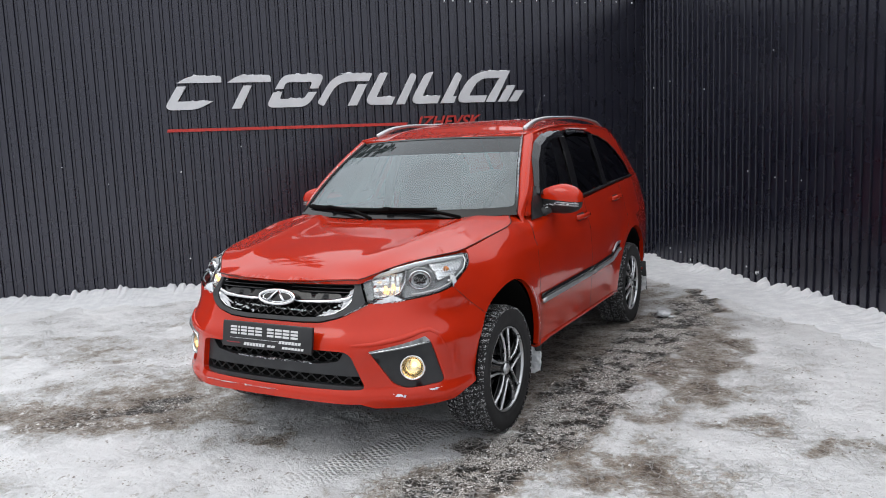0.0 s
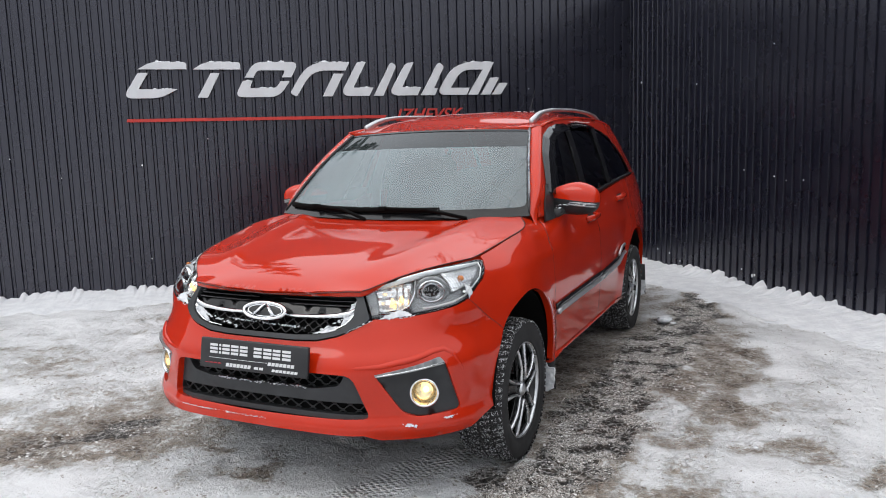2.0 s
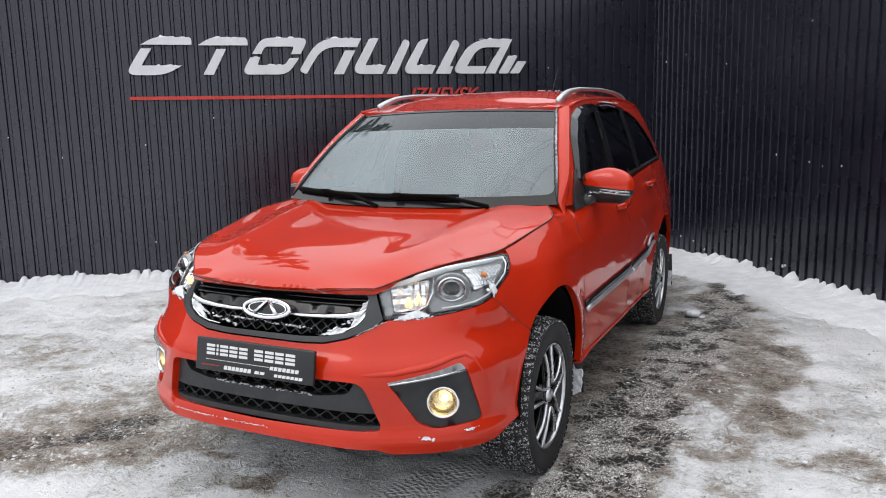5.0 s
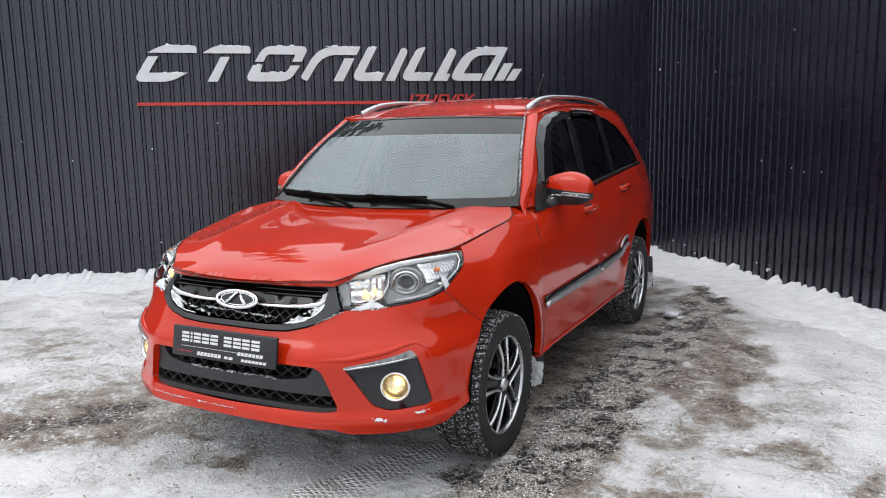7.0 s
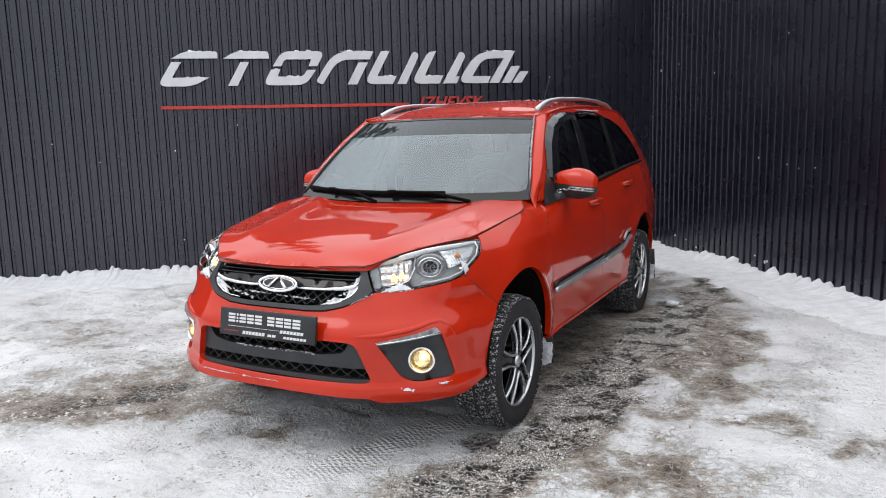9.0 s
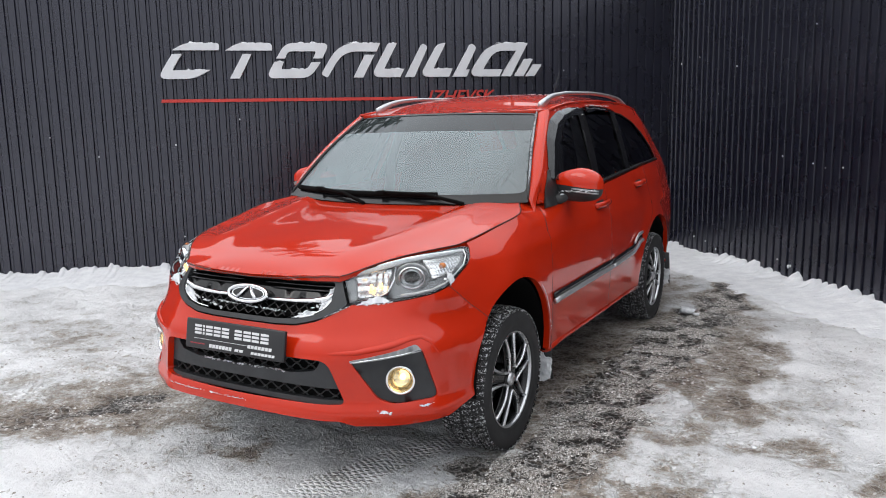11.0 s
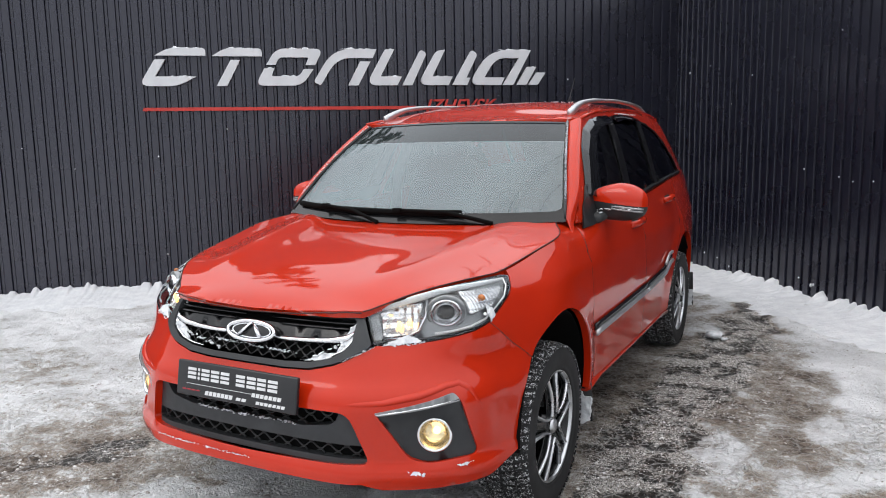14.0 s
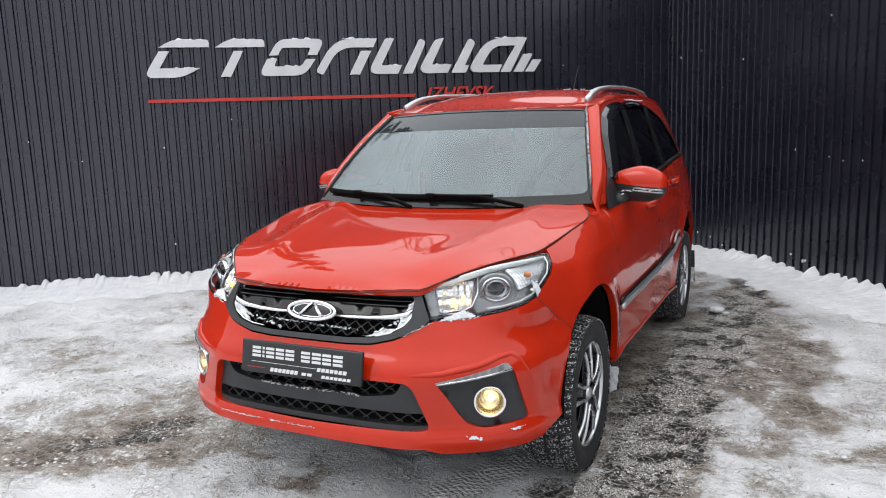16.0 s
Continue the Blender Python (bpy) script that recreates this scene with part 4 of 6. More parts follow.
def snow_cap(s0, s1, z, seed, deep=0.034):
    """A crumbly ridge of snow that lies on a letter's top edge."""
    n = int((s1 - s0) / 0.008)
    verts, faces = [], []
    for i in range(n + 1):
        s = s0 + (s1 - s0) * i / n
        k = min(1, i / 4, (n - i) / 4)
        h = max(0.002, (0.010 + 0.016 * noise.fractal(Vector((s * 14, seed, 0)), 1.0, 2.0, 3)) * k)
        for d, q in ((0.0, 0), (0.006, 0.75), (deep * 0.5, 1.0), (deep, 0.5)):
            p = SIGN_AT + ALONG * s + BACK * d
            verts.append((p.x, p.y, z + h * q - 0.003))
    for i in range(n):
        for j in range(3):
            a = i * 4 + j
            faces.append((a, a + 4, a + 5, a + 1))
    return verts, faces


caps = [(-1.37, -1.10, 2.312), (-1.40, -1.16, 2.048), (-0.86, -0.60, 2.312), (-0.28, -0.06, 2.312), (-0.38, -0.20, 2.050), (0.22, 0.58, 2.312), (0.68, 0.755, 2.312),
        (0.66, 0.82, 2.046), (1.16, 1.34, 2.046), (1.83, 2.18, 2.312), (2.155, 2.245, 2.143), (-0.505, -0.42, 2.126)]
for i, (a, b, z) in enumerate(caps):
    part("snow_cap", snow_cap(a, b, z, i), PACKED, sign)


# ---- the car ----
car = new("car")
tagged(car, "orange-red compact SUV with roof rails, lit fog lamps and snow flecks", "car")


def mirrored(pts):
    return [(-a, b) for a, b in reversed(pts)]


def both(name, piece, mat, parent=None, label="", smooth=True):
    """The same part on the car's left and right side."""
    p = parent or (car, car)
    return (part(name, piece, mat, p[0], label, smooth), part(name, moved(piece, MIRROR), mat, p[1], label, smooth))


def near(pts, fn=body, lift=0.0):
    """Points of the skin, lifted off it."""
    out = []
    e = 1e-3
    for a, b in pts:
        n = (fn(a + e, b) - fn(a - e, b)).cross(fn(a, b + e) - fn(a, b - e)).normalized()
        out.append(fn(a, b) + n * lift)
    return out


def top_line(u0, u1, n=14, drop=0.004):
    out = []
    for i in range(n + 1):
        u = u0 + (u1 - u0) * i / n
        out.append((u, TOP_Z(plan_at(u)[1]) - drop))
    return out


# outlines on the skin, as (u, z)
HEADLIGHT = [(0.486, 0.848), (0.610, 0.880), (0.756, 0.900), (0.90, 0.910), (1.022, 0.916), (1.142, 0.922), (1.176, 0.917), (1.148, 0.890), (1.105, 0.857),
             (1.057, 0.833), (0.975, 0.797), (0.891, 0.781), (0.789, 0.767), (0.686, 0.755), (0.593, 0.750), (0.514, 0.748)]
GRILLE_HALF = [(0.0, 0.664), (0.17, 0.664), (0.27, 0.669), (0.355, 0.688), (0.437, 0.716), (0.495, 0.737), (0.507, 0.748), (0.478, 0.846), (0.34, 0.840), (0.17, 0.841), (0.0, 0.842)]
GRILLE = GRILLE_HALF + mirrored(GRILLE_HALF[1:-1])
INTAKE = rounded([(0.0, 0.372), (0.497, 0.378), (0.428, 0.550), (0.0, 0.556), (-0.428, 0.550), (-0.497, 0.378)], [0, 0.03, 0.04, 0, 0.04, 0.03])
POD = rounded([(0.518, 0.545), (0.620, 0.395), (0.680, 0.376), (0.860, 0.384), (0.792, 0.585)], [0.01, 0.05, 0.03, 0.03, 0.02])
ARCH_F, ARCH_R = arch(0), arch(1)
SILL_Z = 0.335
SEAM = (1.165, 0.636)
DOOR_U, MID_U, QUART_U = 1.815, 2.752, 3.722

# front bumper, over the whole width
_arch_low = [p for p in ARCH_F if p[0] < 1.15 and p[1] < SEAM[1]]
_half = [(0.0, 0.318), (0.47, 0.316), (0.535, 0.292), (0.72, 0.290), (0.90, 0.298), (0.985, 0.325)] + _arch_low + [SEAM, (1.10, 0.690), (1.03, 0.748), (0.975, 0.793)]
_half += [(0.891, 0.777), (0.789, 0.763), (0.686, 0.751), (0.593, 0.746), (0.522, 0.744), (0.50, 0.733), (0.437, 0.711), (0.355, 0.683), (0.27, 0.664), (0.17, 0.659), (0.0, 0.659)]
bumper = part("front_bumper", skin(body, _half + mirrored(_half[1:-1]), [INTAKE, POD, mirrored(POD)], 0.022, 0.03), PAINT, car)
# under-lip: the bumper's lower edge turned back under the nose
def lip(u, k):
    a, b = body(u, 0.322) + Vector((0, 0.03, 0)), Vector((plan_at(u)[0] * 0.90, plan_at(u)[1] * 0.80 + 0.02, 0.30))
    return a.lerp(b, k)


part("lower_lip", skin(lip, [(-0.98, 0), (0.98, 0), (0.98, 1), (-0.98, 1)], (), 0.08, 0.01, flip=True), GREY_PLASTIC, bumper)

# crease over the lower intake: a raised shoulder on the bumper
_crease = resampled([(0.30, 0.580), (0.42, 0.576), (0.54, 0.580), (0.66, 0.602), (0.75, 0.624), (0.80, 0.628), (0.84, 0.606), (0.868, 0.545), (0.885, 0.47), (0.90, 0.41)], 0.03, closed=False)
for sgn in (1, -1):
    ridge = near([(sgn * u, z) for u, z in _crease], lift=-0.0125)
    n = len(ridge) - 1
    part("bumper_crease", tube(ridge, [(0.005 + 0.016 * math.sin(math.pi * i / n), 0.0095 + 0.0055 * math.sin(math.pi * i / n)) for i in range(n + 1)], 12), PAINT, bumper)

# fenders, doors, quarters
_fender = [SEAM] + [p for p in ARCH_F if p[1] > SEAM[1] - 0.001 or p[0] > 1.4] + [(1.775, SILL_Z), (DOOR_U - 0.004, SILL_Z + 0.01), (DOOR_U - 0.004, 0.92), (1.895, 1.02)]
_fender += list(reversed(top_line(1.19, 1.90))) + [(1.181, 0.914), (1.153, 0.887), (1.110, 0.853), (1.060, 0.829), (0.980, 0.790), (1.035, 0.744), (1.105, 0.686)]
_fender = [p for i, p in enumerate(_fender) if i == 0 or math.hypot(p[0] - _fender[i - 1][0], p[1] - _fender[i - 1][1]) > 0.004]
both("front_fender", skin(body, _fender, (), 0.024, 0.03), PAINT)
_door = [(DOOR_U, SILL_Z + 0.012), (MID_U - 0.003, SILL_Z + 0.012), (MID_U - 0.003, 0.9)] + list(reversed(top_line(1.905, MID_U - 0.003))) + [(DOOR_U + 0.012, 0.93), (DOOR_U, 0.90)]
front_doors = both("front_door", skin(body, rounded(_door, 0.012, 2), (), 0.04, 0.02), PAINT)
_arch_front = [p for p in ARCH_R if p[0] < 3.72 and p[1] > SILL_Z]
_rear = [(MID_U + 0.003, SILL_Z + 0.012), (_arch_front[0][0] - 0.03, SILL_Z + 0.012)] + [p for p in _arch_front if p[0] < 3.50] + [(3.60, 0.735), (QUART_U - 0.003, 0.80)] + list(reversed(top_line(MID_U + 0.003, QUART_U - 0.003)))
rear_doors = both("rear_door", skin(body, rounded(_rear, 0.01, 2), (), 0.04, 0.02), PAINT)
_tail_u = TAIL_U - 0.02
_quart = [p for p in ARCH_R if p[0] >= 3.50] + [(4.36, SILL_Z), (_tail_u, 0.34)] + list(reversed(top_line(QUART_U + 0.003, _tail_u))) + [(QUART_U + 0.003, 0.80), (3.605, 0.725)]
both("rear_quarter", skin(body, _quart, (), 0.04, 0.03), PAINT)
both("sill", tube([body(1.80 + 1.6 * i / 8, SILL_Z) - Vector((0.03, 0, 0.004)) for i in range(9)], (0.035, 0.022), 8), PAINT)

# hood
_hood = [(0.0, -0.712), (0.20, -0.708), (0.33, -0.692)] + [(hood_half(-0.655 + 0.04 * i) - 0.003, -0.655 + 0.04 * i) for i in range(28)] + [(0.60, 0.36), (0.45, 0.30), (0.22, 0.262), (0.0, 0.25)]
part("hood", skin(hood, _hood + mirrored(_hood[1:-1]), (), 0.015, 0.025), PAINT, car)

# thin dark cords along the panel joints; their colour stands in for the gaps' shade
def seam(pts, r=0.0022, lift=-0.001, fn=body, sides=2):
    fine = resampled(pts, 0.03, closed=False)
    v = tube(near(fine, fn, lift), r, 5)
    if sides == 2:
        both("panel_gap", v, GAP_SHADE)
    else:
        part("panel_gap", v, GAP_SHADE, car)


seam([SEAM, (1.10, 0.690), (1.03, 0.748), (0.978, 0.793)])
seam([(1.80, SILL_Z + 0.02), (DOOR_U - 0.002, 0.40), (DOOR_U - 0.002, 0.91), (1.90, 1.03)])
seam([(MID_U, SILL_Z + 0.01), (MID_U, TOP_Z(1.36) - 0.01)])
seam([(3.50, 0.665), (3.60, 0.73), (QUART_U - 0.01, 0.81), (QUART_U, 0.87), (QUART_U, TOP_Z(2.33) - 0.01)])
seam([(hood_half(-0.655 + 0.045 * i), -0.655 + 0.045 * i) for i in range(25)], 0.0026, 0.0, hood)
seam([(-0.42, -0.662), (-0.33, -0.700), (-0.20, -0.716), (0.0, -0.720), (0.20, -0.716), (0.33, -0.700), (0.42, -0.662)], 0.0025, -0.003, hood, 1)

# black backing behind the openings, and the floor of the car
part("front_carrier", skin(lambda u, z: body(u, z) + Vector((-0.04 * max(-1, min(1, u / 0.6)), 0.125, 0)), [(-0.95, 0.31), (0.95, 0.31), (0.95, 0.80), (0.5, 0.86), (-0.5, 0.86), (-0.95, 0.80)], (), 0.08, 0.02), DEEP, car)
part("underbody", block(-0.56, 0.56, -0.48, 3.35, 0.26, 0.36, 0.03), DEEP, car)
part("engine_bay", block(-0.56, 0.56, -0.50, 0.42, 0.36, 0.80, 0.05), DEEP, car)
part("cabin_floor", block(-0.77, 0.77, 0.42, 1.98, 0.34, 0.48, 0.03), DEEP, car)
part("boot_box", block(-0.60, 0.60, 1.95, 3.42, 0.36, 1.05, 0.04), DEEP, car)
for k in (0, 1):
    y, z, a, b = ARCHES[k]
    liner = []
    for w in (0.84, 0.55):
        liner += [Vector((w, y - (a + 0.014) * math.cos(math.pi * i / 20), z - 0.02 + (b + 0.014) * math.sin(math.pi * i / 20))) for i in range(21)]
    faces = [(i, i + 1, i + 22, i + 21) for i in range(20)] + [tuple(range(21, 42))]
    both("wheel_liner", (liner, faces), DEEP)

# ---- grille ----
_in = [(0.0, 0.682), (0.17, 0.682), (0.27, 0.688), (0.345, 0.705), (0.405, 0.735), (0.43, 0.760), (0.445, 0.815), (0.43, 0.824), (0.2, 0.824), (0.0, 0.825)]
GRILLE_IN = _in + mirrored(_in[1:-1])
grille = part("grille", skin(body, GRILLE, [GRILLE_IN], 0.02, 0.05, 0.006), GREY_PLASTIC, car, "dark grey grille surround with snow in its mesh")


def deep(k):
    return lambda u, z: body(u, z) + Vector((0, k, 0))


def honeycomb(u0, u1, z0, z1, cell, clip, fn, r=0.0035):
    """Wavy horizontal wires joined into cells, kept inside an outline."""
    pieces = []
    rows = int((z1 - z0) / (cell * 0.5)) + 1
    for k in range(rows):
        z = z0 + k * cell * 0.5
        run = []
        n = int((u1 - u0) / (cell * 0.25))
        for i in range(n + 1):
            u = u0 + (u1 - u0) * i / n
            q = (u / (cell * 1.5)) * 2 * math.pi
            p = (u, z + cell * 0.20 * (1 if k % 2 else -1) * max(-0.72, min(0.72, math.cos(q))) / 0.72)
            if inside(np.array([p]), clip)[0]:
                run.append(fn(*p))
            else:
                if len(run) > 2:
                    pieces.append(tube(run, r, 4))
                run = []
        if len(run) > 2:
            pieces.append(tube(run, r, 4))
    return join(*pieces)


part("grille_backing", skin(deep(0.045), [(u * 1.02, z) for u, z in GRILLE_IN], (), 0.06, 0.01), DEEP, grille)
part("grille_mesh", honeycomb(-0.44, 0.44, 0.69, 0.765, 0.034, GRILLE_IN, deep(0.022)), GLOSS_BLACK, grille)
for sgn in (1, -1):
    for z, s0, s1 in ((0.808, 0.06, 0.438), (0.792, 0.10, 0.436)):
        part("grille_slat", tube([deep(0.014)(sgn * (s0 + (s1 - s0) * i / 8), z) for i in range(9)], (0.012, 0.004), 8), GLOSS_BLACK, grille)
    bar = [(0.085, 0.752), (0.16, 0.750), (0.25, 0.752), (0.33, 0.757), (0.40, 0.766), (0.436, 0.785)]
    part("chrome_bar", tube([deep(0.002)(sgn * u, z) for u, z in bar], [(0.012, 0.006), (0.012, 0.008), (0.012, 0.009), (0.012, 0.010), (0.012, 0.012), (0.008, 0.006)], 10), CHROME, grille, "chrome grille bar")
    low = [(0.436, 0.775), (0.415, 0.752), (0.38, 0.728), (0.33, 0.706), (0.28, 0.695), (0.22, 0.690)]
    part("chrome_bar", tube([deep(0.010)(sgn * u, z) for u, z in low], [(0.012, 0.009), (0.012, 0.007), (0.011, 0.0045), (0.010, 0.003), (0.008, 0.002), (0.006, 0.0015)], 8), CHROME, grille, "chrome lower grille edge")
part("grille_panel", skin(deep(0.016), rounded([(-0.43, 0.752), (-0.42, 0.782), (-0.10, 0.790), (0.10, 0.790), (0.42, 0.782), (0.43, 0.752), (0.14, 0.742), (-0.14, 0.742)], 0.006), (), 0.03, 0.01), GLOSS_BLACK, grille)
# emblem: an oval ring with a peaked shape inside
_oval = [(0.112 * math.cos(2 * math.pi * i / 40), 0.757 + 0.034 * math.sin(2 * math.pi * i / 40)) for i in range(40)]
part("emblem_base", skin(body, [(u * 0.97, 0.757 + (z - 0.757) * 0.97) for u, z in _oval], (), 0.02, 0.06, 0.008), GLOSS_BLACK, grille)
_ring_line = near([(u * 0.93, 0.757 + (z - 0.757) * 0.87) for u, z in _oval], lift=0.012)
emblem = part("emblem", tube(_ring_line + _ring_line[:2], [(0.0075, 0.0078)] * 42, 10, cap=False), CHROME, grille, "oval chrome emblem")
part("emblem_ring", tube([p + Vector((0, 0.004, 0)) for p in near([(u * 0.76, 0.757 + (z - 0.757) * 0.62) for u, z in _oval + _oval[:2]], lift=0.012)], 0.0028, 8, cap=False), CHROME, grille)
for sgn in (1, -1):
    part("emblem_peak", tube(near([(sgn * 0.052, 0.740), (sgn * 0.030, 0.758), (sgn * 0.004, 0.782)], lift=0.014), [(0.0085, 0.006), (0.0085, 0.006), (0.006, 0.005)], 8), CHROME, grille)
# ---- lower intake ----
intake = part("lower_intake", skin(deep(0.028), [(u, z) for u, z in rounded([(-0.50, 0.368), (0.50, 0.368), (0.44, 0.560), (-0.44, 0.560)], 0.02)],
                                   [rounded([(-0.39, 0.545), (-0.36, 0.497), (-0.25, 0.480), (0.25, 0.480), (0.36, 0.497), (0.39, 0.545)], 0.02),
                                    rounded([(-0.455, 0.432), (-0.478, 0.386), (0.478, 0.386), (0.455, 0.432)], 0.01)], 0.03, 0.03), GREY_PLASTIC, car, "dark grey lower intake surround")
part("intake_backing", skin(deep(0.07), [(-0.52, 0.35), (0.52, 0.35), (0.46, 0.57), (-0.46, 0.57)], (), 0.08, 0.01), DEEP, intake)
part("intake_mesh", honeycomb(-0.44, 0.44, 0.482, 0.550, 0.044, [(-0.40, 0.552), (-0.37, 0.49), (-0.25, 0.474), (0.25, 0.474), (0.37, 0.49), (0.40, 0.552)], deep(0.045), 0.003), BLACK_PLASTIC, intake)
part("intake_mesh", honeycomb(-0.48, 0.48, 0.388, 0.436, 0.044, [(-0.455, 0.436), (-0.478, 0.382), (0.478, 0.382), (0.455, 0.436)], deep(0.045), 0.003), BLACK_PLASTIC, intake)

# ---- fog lamp corners ----
FOG_C, FOG_R = (0.702, 0.462), 0.052


def pod_surface(u, z):
    q = math.hypot(u - FOG_C[0], z - FOG_C[1])
    k = min(max(1 - (q - 0.05) / 0.12, 0), 1)
    return body(u, z) + Vector((-0.35, 0.94, 0)) * (0.008 + 0.018 * k)


_ring = [(FOG_C[0] + FOG_R * 1.12 * math.cos(2 * math.pi * i / 36), FOG_C[1] + FOG_R * math.sin(2 * math.pi * i / 36)) for i in range(36)]
pods = both("fog_lamp_pod", skin(pod_surface, [(0.690 + (u - 0.690) * 1.03, 0.47 + (z - 0.47) * 1.03) for u, z in POD], [_ring], 0.022, 0.03), GREY_PLASTIC, label="dark grey fog lamp pod")
_c = pod_surface(*FOG_C)
_nrm = Vector((0.42, -0.905, 0.05)).normalized()
_turn = _nrm.to_track_quat("X", "Z").to_matrix().to_4x4()
FOG_M = Matrix.Translation(_c + _nrm * 0.004) @ _turn
ring = lathe([(0.046, -0.02), (0.047, 0.006), (0.052, 0.012), (0.057, 0.009), (0.058, 0.0), (0.056, -0.02)], 40)
both("fog_ring", moved(ring, FOG_M), CHROME, pods, "chrome fog lamp ring")
dish = lathe([(0.046, 0.0), (0.043, -0.008), (0.044, -0.010), (0.039, -0.020), (0.040, -0.022), (0.030, -0.033), (0.026, -0.034), (0.012, -0.042), (0.0005, -0.044)], 40)
both("fog_reflector", moved(dish, FOG_M), WARM_DISH, pods)
bulb = moved(blob(0.009, 0.013, 0.014, 2.0, 14, 8), Matrix.Translation((-0.026, 0.006, 0.006)))
both("fog_bulb", moved(bulb, FOG_M), FOG_LIT, pods, "lit warm fog bulb")
lens = lathe([(0.0005, 0.012), (0.015, 0.0115), (0.03, 0.009), (0.044, 0.004), (0.047, 0.0)], 32)
for pane in both("fog_lens", moved(lens, FOG_M), FOG_GLASS, pods):
    pane.visible_shadow = False
DRL = rounded([(0.514, 0.549), (0.53, 0.540), (0.795, 0.573), (0.772, 0.601), (0.70, 0.583)], [0.005, 0.005, 0.012, 0.012, 0.04])
strips = both("daytime_strip", skin(body, DRL, (), 0.02, 0.02, 0.005), STRIP_GREY, pods, "unlit frosted grey daytime light strip")

_foot = [(0.520, 0.5445), (0.60, 0.5535), (0.70, 0.5655), (0.788, 0.5765)]
both("strip_edge", tube(near(_foot, lift=0.006), (0.003, 0.0032), 6), CHROME, strips, "bright lower edge of the strip")
for i in range(6):
    u = 0.590 + 0.031 * i
    z = 0.5535 + 0.118 * (u - 0.60)
    h = 0.011 + 0.0026 * i
    both("light_cell", skin(body, rounded([(u - 0.010, z + 0.004), (u + 0.012, z + 0.006), (u + 0.014, z + h), (u - 0.006, z + h - 0.002)], 0.003), (), 0.01, 0.004, 0.0065), LAMP_GREY, strips)

# ---- headlights ----
def lamp_floor(u, z):
    k = min(max((u - 0.505) / 0.06, 0), 1) * min(max((1.17 - u) / 0.35, 0), 1)
    return body(u, z) + Vector((-0.25, 0.95, 0)) * (0.012 + 0.044 * k)


headlights = both("headlight", skin(lamp_floor, [(u, z) for u, z in HEADLIGHT], (), 0.03, 0.03), LAMP_GREY, label="headlight with grey bezel, projector and warm position bulb")
for pane in both("headlight_lens", skin(body, HEADLIGHT, (), 0.025, 0.004, 0.001), LAMP_GLASS, headlights):
    pane.visible_shadow = False
both("headlight_gasket", tube([*near(HEADLIGHT, lift=-0.003), near([HEADLIGHT[0]], lift=-0.003)[0]], 0.0032, 6), GLOSS_BLACK, headlights)


def lamp_at(u, z, depth):
    return body(u, z) + Vector((-0.25, 0.95, 0)) * depth


def bowl(u, z, r, depth, squash=1.0):
    c = lamp_at(u, z, depth)
    n = Vector((0.45, -0.89, 0.05)).normalized()
    return Matrix.Translation(c) @ n.to_track_quat("X", "Z").to_matrix().to_4x4() @ Matrix.Diagonal((1, squash, 1, 1))


M = bowl(0.785, 0.832, 0.05, 0.024, 1.2)
both("projector_ring", moved(lathe([(0.036, -0.02), (0.037, 0.004), (0.041, 0.010), (0.044, 0.006), (0.045, -0.02)], 36), M), CHROME, headlights, "chrome projector ring")
both("projector_bezel", moved(lathe([(0.045, -0.012), (0.052, -0.004), (0.056, -0.006), (0.056, -0.024)], 36), M), STRIP_GREY, headlights)
both("projector_lens", moved(lathe([(0.0005, 0.014), (0.012, 0.011), (0.022, 0.002), (0.027, -0.010)], 28), M), GLOSS_BLACK, headlights, "dark projector lens")
both("projector_bowl", moved(lathe([(0.026, -0.008), (0.032, -0.012), (0.037, -0.004)], 28), M), REFLECTOR, headlights)
# inner chamber: a stepped bright reflector with two warm bulbs
both("inner_bezel", skin(lambda u, z: lamp_at(u, z, 0.012), rounded([(0.508, 0.757), (0.540, 0.759), (0.524, 0.838), (0.552, 0.860), (0.520, 0.850), (0.500, 0.838)], 0.004), (), 0.02, 0.008), STRIP_GREY, headlights, "frosted grey inner bezel")
_mb = rounded([(0.540, 0.764), (0.655, 0.774), (0.700, 0.862), (0.565, 0.856), (0.527, 0.838)], 0.012)


def chamber(u, z):
    d = max(0, 1 - ((u - 0.605) / 0.085) ** 2 - ((z - 0.815) / 0.055) ** 2)
    step = 0.012 * abs(((u - 0.2 * z) * 30) % 1 - 0.5) + 0.010 * abs((z * 33) % 1 - 0.5)
    return lamp_at(u, z, 0.018 + 0.018 * d + step)


both("main_reflector", skin(chamber, _mb, (), 0.006, 0.012), REFLECTOR, headlights, smooth=False)
for u, z in ((0.588, 0.800), (0.632, 0.808)):
    both("position_bulb", moved(blob(0.007, 0.008, 0.013, 2, 10, 6), Matrix.Translation(lamp_at(u, z, 0.026))), HEAD_LIT, headlights, "lit warm position bulb")
_ind = rounded([(0.890, 0.826), (1.02, 0.842), (1.105, 0.893), (0.900, 0.890)], 0.010)
both("indicator_reflector", skin(lambda u, z: lamp_at(u, z, 0.014 + 0.004 * abs((u * 60) % 1 - 0.5) + 0.004 * abs((z * 60) % 1 - 0.5)), _ind, (), 0.006, 0.01), REFLECTOR, headlights, smooth=False)
both("indicator_bulb", moved(blob(0.014, 0.010, 0.011, 2.2, 12, 8), Matrix.Translation(lamp_at(0.985, 0.870, 0.010))), AMBER, headlights, "amber indicator bulb")
upper = [(0.535, 0.853), (0.68, 0.880), (0.80, 0.894), (0.92, 0.901), (1.05, 0.907), (1.140, 0.910)]
